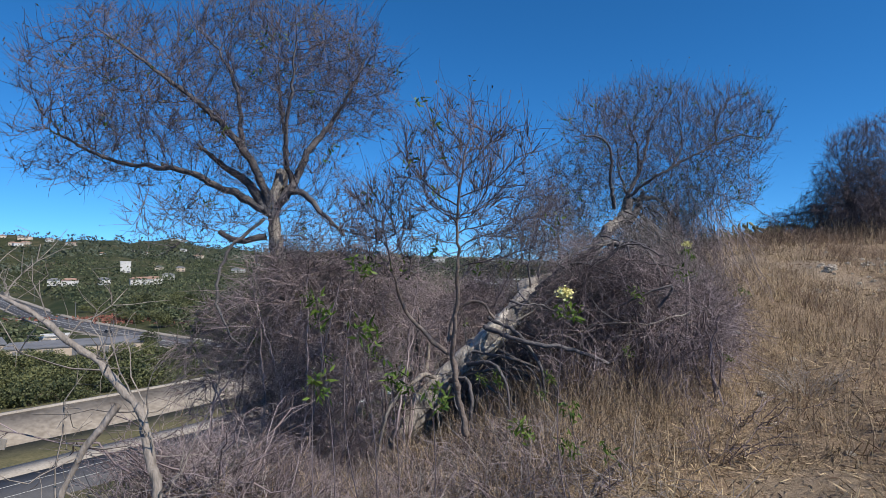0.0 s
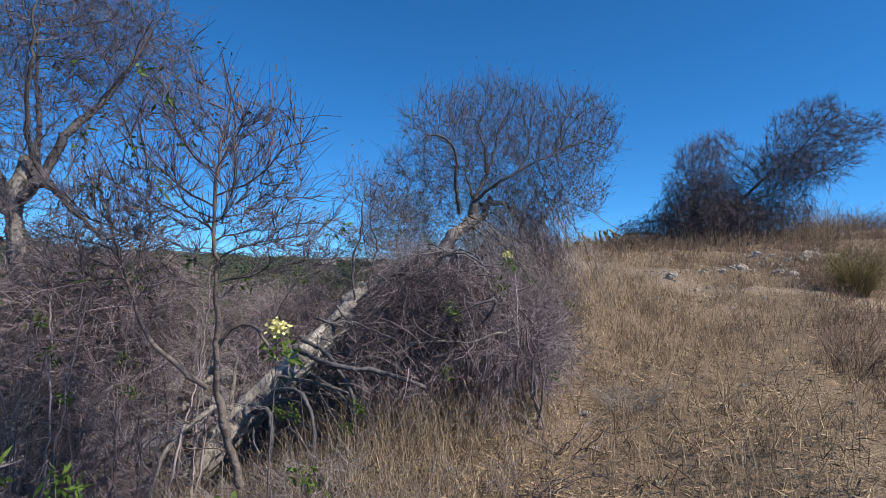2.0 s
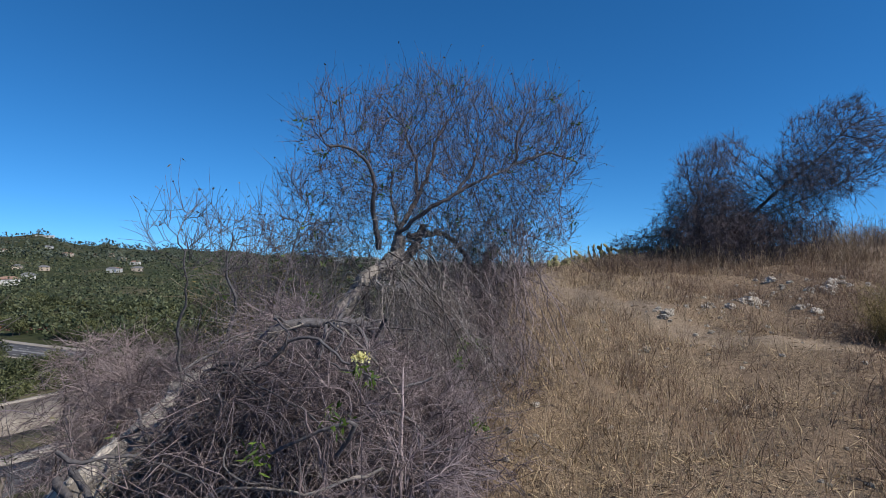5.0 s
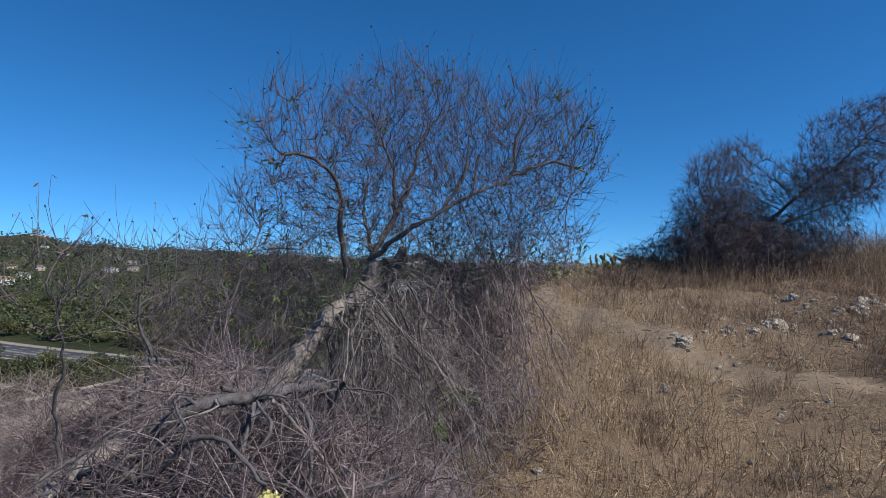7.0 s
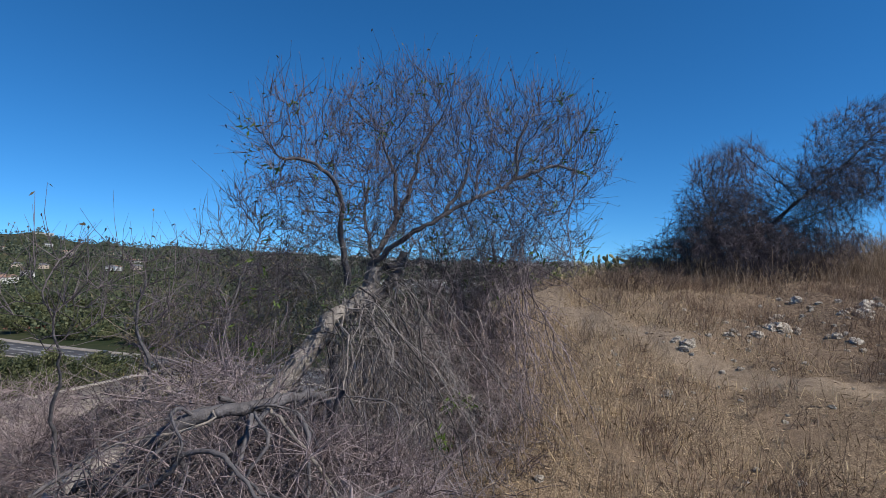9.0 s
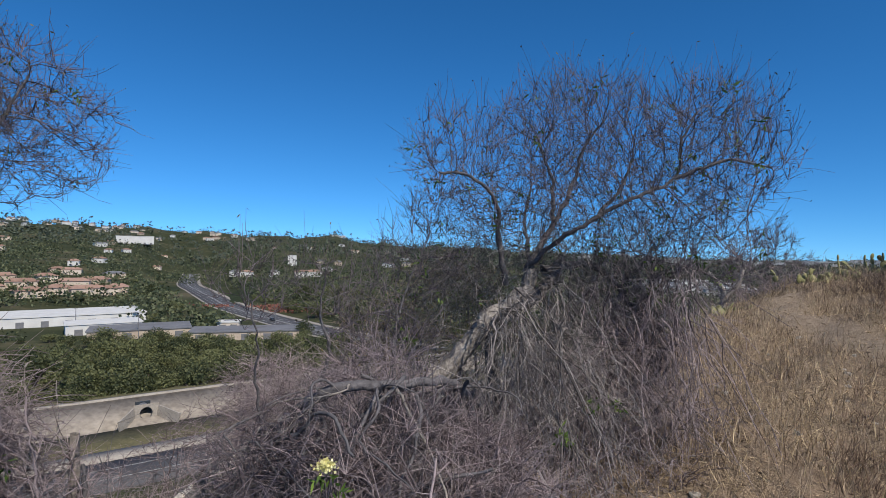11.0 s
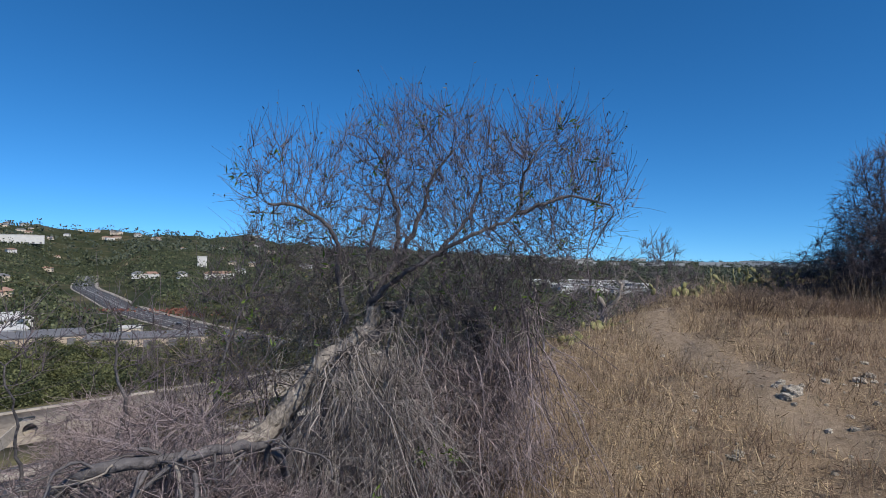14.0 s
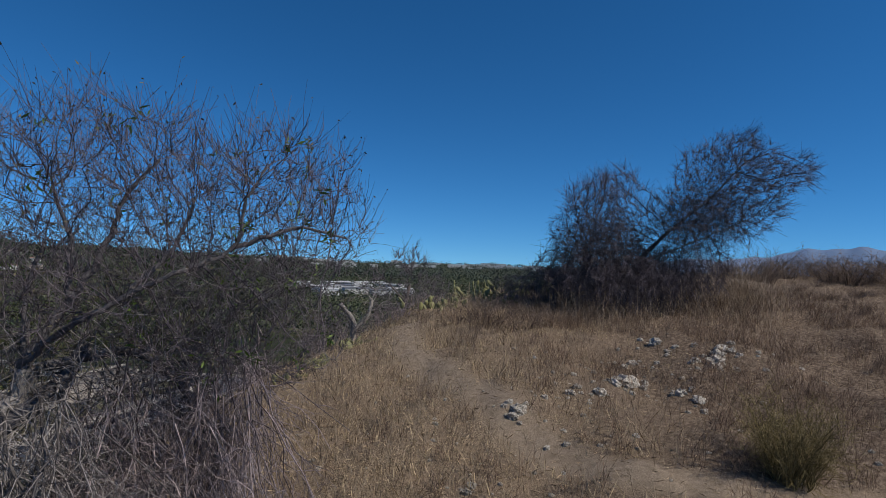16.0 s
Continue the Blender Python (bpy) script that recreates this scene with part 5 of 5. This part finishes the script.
strip("verge", NEAR, 5.5, FLOOR + 0.3, 19.5, FLOOR + 0.1, VERGE, "strip of dull green grass beside the channel", "grass", kind="structure")
BANK = material("channel_bank", (0.12, 0.10, 0.08), (0.34, 0.3, 0.25), scale=0.12, bscale=0.8, bump=0.3)
bank = strip("channel_bank", NEAR, 19.5, FLOOR + 0.1, 30.0, FLOOR + 4.2, BANK, "pale concrete and stone bank of a storm channel", "bank", kind="structure")
strip("channel_cap", NEAR, 30.0, FLOOR + 4.6, 31.2, FLOOR + 4.6, CONCRETE, parent=bank)
strip("bank_top", NEAR, 31.2, FLOOR + 4.3, 46.0, FLOOR + 2.5, VERGE, "dull green strip on top of the bank", "grass", kind="structure")


def box(name, size, at, mat, parent, label="", turn=0.0):
    bm = bmesh.new()
    bmesh.ops.create_cube(bm, size=1.0)
    bmesh.ops.scale(bm, vec=size, verts=bm.verts)
    if min(size) > 0.3:
        bmesh.ops.bevel(bm, geom=bm.edges[:], offset=min(size) * 0.04, segments=1, affect="EDGES")
    me = bpy.data.meshes.new(name)
    bm.to_mesh(me)
    bm.free()
    me.materials.append(mat)
    ob = part(name, me, parent, label)
    ob.matrix_basis = pose(*at, 0, 0, turn)
    return ob


def culvert(x, y, turn):
    root = thing("culvert", (x, y, FLOOR), "concrete culvert outlet with a round dark pipe mouth", "culvert", turn=turn)
    bm = bmesh.new()
    bmesh.ops.create_cone(bm, cap_ends=False, segments=20, radius1=1.3, radius2=1.3, depth=5)
    me = bpy.data.meshes.new("pipe")
    bm.to_mesh(me)
    bm.free()
    me.materials.append(GREY_ROOF)
    pipe = part("pipe", me, root, "dark round pipe mouth")
    pipe.matrix_basis = pose(0, 2.3, 2.2, 90)
    # added near-black plate: the shade deep inside the pipe, as colour
    box("dark_end", (3.2, 0.4, 3.2), (0, 4.6, 2.2), GLASS, root)
    bm = bmesh.new()
    outer = [bm.verts.new(c) for c in ((-2.6, 0, 0), (2.6, 0, 0), (2.6, 0, 4.2), (-2.6, 0, 4.2))]
    ring = [bm.verts.new((1.3 * math.cos(a), 0, 2.2 + 1.3 * math.sin(a))) for a in [radians(225 + 90 * k / 5) for k in range(20)]]
    for k in range(4):
        for j in range(5):
            bm.faces.new((outer[k], ring[(k * 5 + j + 1) % 20], ring[(k * 5 + j) % 20]))
        bm.faces.new((outer[k], outer[(k + 1) % 4], ring[(k * 5 + 5) % 20]))
    me = bpy.data.meshes.new("headwall")
    bm.to_mesh(me)
    bm.free()
    me.materials.append(CONCRETE)
    part("headwall", me, root)
    for sx in (-1, 1):
        w = box("wing_wall", (0.35, 6, 3.2), (sx * 4.3, -2.3, 1.5), CONCRETE, root)
        w.matrix_basis = pose(sx * 4.2, -2.2, 1.4, 14, 0, sx * 38)


culvert(-94.5, 110.9, 52)


# ---- valley trees ----
def leafy(name, leaf, spread, tall, blobs, leaves, size):
    s, t = Soup(), Soup()
    t.tubes(np.array([[(0, 0, -0.5), (0.1, 0, tall * 0.3), (0, 0.1, tall * 0.7)]]), np.array([[0.03, 0.022, 0.008]]) * tall, 6)
    for k in range(5):
        a = k * 1.3 + rng.random()
        t.tubes(np.array([[(0.05, 0, tall * 0.28), (math.cos(a) * spread * 0.3, math.sin(a) * spread * 0.3, tall * 0.5), (math.cos(a) * spread * 0.6, math.sin(a) * spread * 0.6, tall * 0.68)]]), np.array([[0.014, 0.01, 0.004]]) * tall, 4)
    c = rng.normal(size=(blobs, 3))
    c /= np.linalg.norm(c, axis=1, keepdims=True)
    c = c * rng.uniform(0.3, 0.75, (blobs, 1)) * (spread, spread, tall * 0.36) + (0, 0, tall * 0.6)
    k = rng.integers(0, blobs, leaves)
    d = rng.normal(size=(leaves, 3))
    d /= np.linalg.norm(d, axis=1, keepdims=True)
    p = c[k] + d * rng.uniform(0.7, 1.05, (leaves, 1)) * (spread * 0.42, spread * 0.42, tall * 0.2) * rng.uniform(0.75, 1.2, (blobs, 1))[k]
    s.leaves(p, d + rng.normal(size=d.shape) * 0.8 + (0, 0, -0.3), size * rng.uniform(0.6, 1.4, leaves), size * 0.7)
    return t.mesh(name + "_trunk", DARK_BARK), s.mesh(name + "_crown", leaf)


LEAFY = [leafy("valley_tree", GREEN, rng.uniform(2.6, 4.0), rng.uniform(5, 8.5), 22, 1050, 0.5) for _ in range(6)]
BUSHY = [leafy("valley_bush", GREEN, rng.uniform(2.4, 3.4), rng.uniform(2.8, 4.0), 16, 620, 0.46) for _ in range(4)]


def plant(meshes, x, y, size, label, name="valley_tree", group="valley trees", z=None):
    root = thing(name, (x, y, (height(x, y) if z is None else z) - 0.2), label, "tree" if "tree" in name else "bush", group, rng.uniform(0, 360), size)
    part("trunk", meshes[0], root)
    part("crown", meshes[1], root)


def polar(az, d):
    return d * math.sin(radians(az)), d * math.cos(radians(az))


CLEARINGS = ((-262, 232, 34), (-240, 212, 30), (-285, 250, 34), (-215, 216, 24), (-192, 214, 26), (-146, 226, 26))


def clear_of_road(x, y, gap=15):
    p = np.array((x, y))
    if any(math.hypot(x - cx, y - cy) < near for cx, cy, near in CLEARINGS):
        return False
    return np.min(np.linalg.norm(MAIN - p, axis=1)) > gap


def beyond_bank(x, y):
    k = np.argmin(np.linalg.norm(NEAR - np.array((x, y)), axis=1))
    t = np.gradient(NEAR, axis=0)[k]
    n = np.array((-t[1], t[0])) / np.linalg.norm(t)
    return float((np.array((x, y)) - NEAR[k]) @ n)


count = 0
while count < 200:
    x, y = polar(rng.uniform(-62, -14), rng.uniform(145, 225))
    if beyond_bank(x, y) < 36 or not clear_of_road(x, y, 16) or (y > 0.62 * abs(x) + 150 and x < -120):
        continue
    count += 1
    plant(LEAFY[rng.integers(6)], x, y, rng.uniform(0.95, 1.5), "leafy dark green tree in the valley thicket")
count = 0
while count < 45:
    x, y = polar(rng.uniform(-50, -27), rng.uniform(222, 262))
    if beyond_bank(x, y) < 36 or not clear_of_road(x, y, 16):
        continue
    count += 1
    plant(LEAFY[rng.integers(6)], x, y, rng.uniform(0.9, 1.25), "leafy dark green tree before the low buildings")
count = 0
while count < 260:
    az = rng.uniform(-38, -4)
    x, y = polar(az, rng.uniform(250, 460))
    k = np.argmin(np.linalg.norm(MAIN - np.array((x, y)), axis=1))
    if not clear_of_road(x, y, 22) or y < MAIN[k][1]:
        continue
    count += 1
    if rng.random() < 0.8:
        plant(BUSHY[rng.integers(4)], x, y, rng.uniform(0.9, 2.3), "round dark green bush on the far slope", "valley_bush", "valley bushes")
    else:
        plant(LEAFY[rng.integers(6)], x, y, rng.uniform(0.9, 1.6), "dark green tree on the far slope")
count = 0
while count < 70:
    x, y = polar(rng.uniform(-64, -38), rng.uniform(270, 640))
    if not clear_of_road(x, y, 20):
        continue
    count += 1
    plant((BUSHY[rng.integers(4)] if rng.random() < 0.5 else LEAFY[rng.integers(6)]), x, y, rng.uniform(0.8, 1.4), "dark green tree among valley houses")


for _ in range(22):
    x, y = polar(rng.uniform(-56, -43), rng.uniform(425, 530))
    plant(LEAFY[rng.integers(6)], x, y, rng.uniform(0.7, 1.1), "dark green tree among valley houses")


def far_woods():
    near, far = Soup(), Soup()
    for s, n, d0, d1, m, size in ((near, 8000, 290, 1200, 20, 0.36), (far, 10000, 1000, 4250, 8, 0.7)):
        az, d = np.radians(-68 + 113 * rng.random(n) ** 1.35), np.exp(rng.uniform(np.log(d0), np.log(d1), n))
        x, y = d * np.sin(az), d * np.cos(az)
        keep = (np.min(np.linalg.norm(np.stack([x, y], 1)[:, None] - MAIN[None, ::3], axis=2), axis=1) > 27) | (d > 640)
        for cx, cy, gap in CLEARINGS:
            keep &= np.hypot(x - cx, y - cy) > gap
        x, y, d = x[keep], y[keep], d[keep]
        z = land(x, y)[0]
        n = len(x)
        r = rng.uniform(2.2, 5.4, n) * (1 + d / 2200)
        off = rng.normal(size=(n, m, 3))
        off /= np.linalg.norm(off, axis=2, keepdims=True)
        p = np.stack([x, y, z + r * 0.6], 1)[:, None] + off * r[:, None, None] * (0.85, 0.85, 0.65)
        s.leaves(p.reshape(-1, 3), (off + rng.normal(size=off.shape) * 0.7).reshape(-1, 3), np.repeat(r * size, m), np.repeat(r * size * 0.75, m))
    tagged(new("near_woods", near.mesh("near_woods", FAR_GREEN)), "dark green woods on the valley's slopes", "woods", kind="stuff")
    # the farther woods take the leaf colour that holds painted haze
    tagged(new("far_woods", far.mesh("far_woods", HAZED_GREEN)), "woods covering the far plain and ridge, grey-green with haze", "woods", kind="stuff")


far_woods()

ice = thing("ice_plant_patch", (0, 0, 0), "reddish ground cover on the bank above the road", "plants")
for az, d0, n in ((-29.5, 372, 300), (-31, 395, 220), (-24, 345, 160), (-36, 410, 140)):
    s = Soup()
    cx, cy = polar(az, d0)
    x, y = rng.normal(cx, 8, n), rng.normal(cy, 5, n)
    s.leaves(np.stack([x, y, land(x, y)[0]], 1), rng.normal(size=(n, 3)) + (0, 0, 0.8), 1.6, 1.4)
    tagged(part("mat", s.mesh("ice_plant", RED_PLANT), ice), kind="stuff")


# ---- houses and sheds ----
def house(x, y, w, d, h, turn, z=None, roof=ROOF_TILE, label="stucco house with a red tile roof", windows=3, wall=STUCCO, group="valley houses", name="house"):
    base = (height(x, y) if z is None else z) - 0.3
    root = thing(name, (x, y, base), label, "house", group, turn)
    box("wall", (w, d, h), (0, 0, h / 2), wall, root)
    bm = bmesh.new()
    o, rise = 0.6, d * 0.22
    lo = [bm.verts.new(c) for c in ((-w / 2 - o, -d / 2 - o, h), (w / 2 + o, -d / 2 - o, h), (w / 2 + o, d / 2 + o, h), (-w / 2 - o, d / 2 + o, h))]
    hi = [bm.verts.new(c) for c in ((-w / 2 + d * 0.35, 0, h + rise), (w / 2 - d * 0.35, 0, h + rise))]
    for f in ((lo[0], lo[1], hi[1], hi[0]), (lo[1], lo[2], hi[1]), (lo[2], lo[3], hi[0], hi[1]), (lo[3], lo[0], hi[0]), (lo[3], lo[2], lo[1], lo[0])):
        bm.faces.new(f)
    me = bpy.data.meshes.new("roof")
    bm.to_mesh(me)
    bm.free()
    me.materials.append(roof)
    part("roof", me, root)
    for storey in range(max(1, int(h / 3))):
        for k in range(windows):
            box("window", (1.5, 0.2, 1.4), ((k + 0.5) / windows * w - w / 2, -d / 2 - 0.05, storey * 3 + 1.7), GLASS, root)
        box("window", (0.2, 1.4, 1.4), (w / 2 + 0.05, 0, storey * 3 + 1.7), GLASS, root)


def shed(x, y, w, d, h, turn, roof, label, z=None, wall=WHITE, group="valley sheds"):
    root = thing("warehouse", (x, y, (height(x, y) if z is None else z) - 0.3), label, "building", group, turn)
    box("wall", (w, d, h), (0, 0, h / 2), wall, root)
    box("roof", (w + 0.8, d + 0.8, 0.5), (0, 0, h + 0.2), roof, root)
    for k in range(max(2, int(w / 9))):
        box("door", (3.2, 0.25, 3.0), ((k + 0.5) / max(2, int(w / 9)) * w - w / 2, -d / 2 - 0.05, 1.5), GREY_ROOF, root)


for az, d in ((-53, 470), (-51, 500), (-50.5, 455), (-48.5, 470), (-47.5, 510), (-46.5, 470), (-45.2, 475), (-44.2, 485), (-54.5, 510), (-52.5, 540), (-49.5, 545), (-46, 540)):
    x, y = polar(az, d)
    house(x, y, rng.uniform(14, 22), 11, 5.2, -az + rng.uniform(-25, 25), label="two-storey stucco house with a red tile roof")
for az, d, w in ((-28.1, 590, 20), (-27.2, 610, 14), (-33.5, 640, 14), (-31.0, 620, 10), (-34.6, 660, 11), (-26, 700, 12)):
    x, y = polar(az, d)
    house(x, y, w, 9, 5.6, -az + rng.uniform(-15, 15), label="pale stucco hillside house with a tile roof", windows=3, wall=WHITE, roof=ROOF_TILE if w > 12 else GREY_ROOF)
shed(-262, 232, 78, 34, 5, 52, WHITE, "long low building with a bright white roof")
shed(-215, 216, 30, 16, 5, 50, WHITE, "low building with a bright white roof")
shed(-192, 214, 40, 22, 4, 42, GREY_ROOF, "low building with a dark grey roof", wall=STUCCO)
shed(-146, 226, 46, 18, 3.8, 30, GREY_ROOF, "low building with a slate grey roof", wall=STUCCO)
shed(-168, 244, 10, 8, 4, 30, WHITE, "small pale shed beside the road", wall=STUCCO)
x, y = polar(-43.2, 1120)
shed(x, y, 58, 30, 14, 43, WHITE, "large plain white building on the wooded ridge", group="ridge buildings")
x, y = polar(-25.1, 1475)
shed(x, y, 34, 16, 5, 25, WHITE, "long white building on top of a round hill", group="ridge buildings")
x, y = polar(-29.4, 760)
shed(x, y, 11, 10, 14, 29, WHITE, "narrow white tower block among trees", group="ridge buildings")
for _ in range(60):
    az = rng.uniform(-62, -33)
    x, y = polar(az, np.interp(az, AZ, RIDGE_AT) * rng.uniform(0.86, 1.0))
    house(x, y, rng.uniform(9, 17), 9, 5.5, -az + rng.uniform(-30, 30), label="pale house on the far ridge", roof=(ROOF_TILE if rng.random() < 0.4 else GREY_ROOF), windows=2, wall=(WHITE if rng.random() < 0.45 else STUCCO), group="ridge houses", name="ridge_house")
for _ in range(24):
    az = rng.uniform(-60, -40)
    x, y = polar(az, rng.uniform(600, 1150))
    if not clear_of_road(x, y, 40):
        continue
    house(x, y, rng.uniform(10, 18), 9, 5.5, -az + rng.uniform(-30, 30), label="pale house on the wooded slope", roof=(ROOF_TILE if rng.random() < 0.6 else GREY_ROOF), windows=2, wall=(WHITE if rng.random() < 0.3 else STUCCO), group="ridge houses", name="ridge_house")
for _ in range(14):
    az = rng.uniform(-36, -14)
    x, y = polar(az, rng.uniform(700, 1400))
    house(x, y, rng.uniform(9, 16), 9, 5, -az + rng.uniform(-30, 30), label="pale house among the far trees", roof=(ROOF_TILE if rng.random() < 0.5 else GREY_ROOF), windows=2, wall=(WHITE if rng.random() < 0.4 else STUCCO), group="ridge houses", name="ridge_house")
for _ in range(26):
    az, d = rng.normal(8.3, 2.2), rng.uniform(600, 800)
    x, y = polar(az, d)
    shed(x, y, rng.uniform(18, 46), rng.uniform(14, 22), rng.uniform(5, 8), -az + rng.uniform(-20, 20), WHITE if rng.random() < 0.7 else GREY_ROOF, "pale flat-roofed industrial building on the plain", group="plain buildings")
for _ in range(60):
    az, d = rng.uniform(-6, 30), rng.uniform(2200, 4200)
    x, y = polar(az, d)
    shed(x, y, rng.uniform(30, 90), 30, rng.uniform(8, 18), -az, WHITE, "distant pale building on the plain", group="plain buildings")


# ---- cars, poles ----
def car_parts(colour):
    paint = material("car_paint", tuple(c * 0.9 for c in colour), colour, rough=0.3, bump=0)
    rubber = GREY_ROOF

    def make(x, y, turn, label):
        root = thing("car", (x, y, FLOOR + 0.15), label, "car", "cars", turn)
        box("body", (4.5, 1.8, 0.65), (0, 0, 0.65), paint, root)
        box("cabin", (2.4, 1.6, 0.55), (-0.2, 0, 1.22), GLASS, root)
        box("roof", (1.9, 1.5, 0.1), (-0.2, 0, 1.52), paint, root)
        for sx in (-1.4, 1.4):
            for sy in (-0.85, 0.85):
                bm = bmesh.new()
                bmesh.ops.create_cone(bm, cap_ends=True, segments=12, radius1=0.34, radius2=0.34, depth=0.22)
                me = bpy.data.meshes.new("wheel")
                bm.to_mesh(me)
                bm.free()
                me.materials.append(rubber)
                part("wheel", me, root).matrix_basis = pose(sx, sy, 0.34, 90)
    return make


dark_car, white_car = car_parts((0.03, 0.03, 0.035)), car_parts((0.75, 0.75, 0.74))
dark_car(-165, 278, -36, "dark car driving on the valley road")
white_car(-78, 226, -30, "white car waiting at the road junction")
dark_car(-86, 238, -30, "dark car waiting at the road junction")
white_car(-420, 528, -50, "white car far along the road")
white_car(-22, 150, 56, "white car parked at the foot of the hill")
white_car(-14, 160, 56, "white car parked at the foot of the hill")


def pole(x, y, h, label):
    root = thing("utility_pole", (x, y, height(x, y)), label, "pole", "poles")
    s = Soup()
    s.tubes(np.array([[(0, 0, -0.5), (0, 0, h * 0.5), (0, 0, h)]]), np.array([[0.2, 0.17, 0.13]]), 8)
    part("shaft", s.mesh("shaft", GREY_ROOF), root)
    box("cross_arm", (2.2, 0.14, 0.16), (0, 0, h - 0.8), DARK_BARK, root)


for x, y in ((-185, 205), (-230, 215), (-215, 330), (-330, 455), (-140, 240)):
    pole(x, y, 11, "tall dark pole beside the valley road")


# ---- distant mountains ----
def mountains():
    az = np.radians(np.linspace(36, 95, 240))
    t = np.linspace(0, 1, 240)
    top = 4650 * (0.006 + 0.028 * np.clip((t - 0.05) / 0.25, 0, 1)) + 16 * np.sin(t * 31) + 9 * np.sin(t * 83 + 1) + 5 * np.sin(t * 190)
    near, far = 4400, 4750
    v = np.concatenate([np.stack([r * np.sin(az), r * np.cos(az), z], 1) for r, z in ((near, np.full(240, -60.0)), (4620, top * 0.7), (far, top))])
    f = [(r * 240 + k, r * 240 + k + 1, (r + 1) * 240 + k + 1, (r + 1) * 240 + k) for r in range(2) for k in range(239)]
    # the haze of distance is mixed into this blue-grey base colour
    blue = material("hazed_mountain", (0.13, 0.2, 0.32), (0.17, 0.24, 0.36), scale=0.004, bscale=0.02, bump=0)
    tagged(new("backdrop", mesh_of("mountains", v, f, blue)), "mountains on the far horizon, blue-grey with haze", "mountains", kind="structure")


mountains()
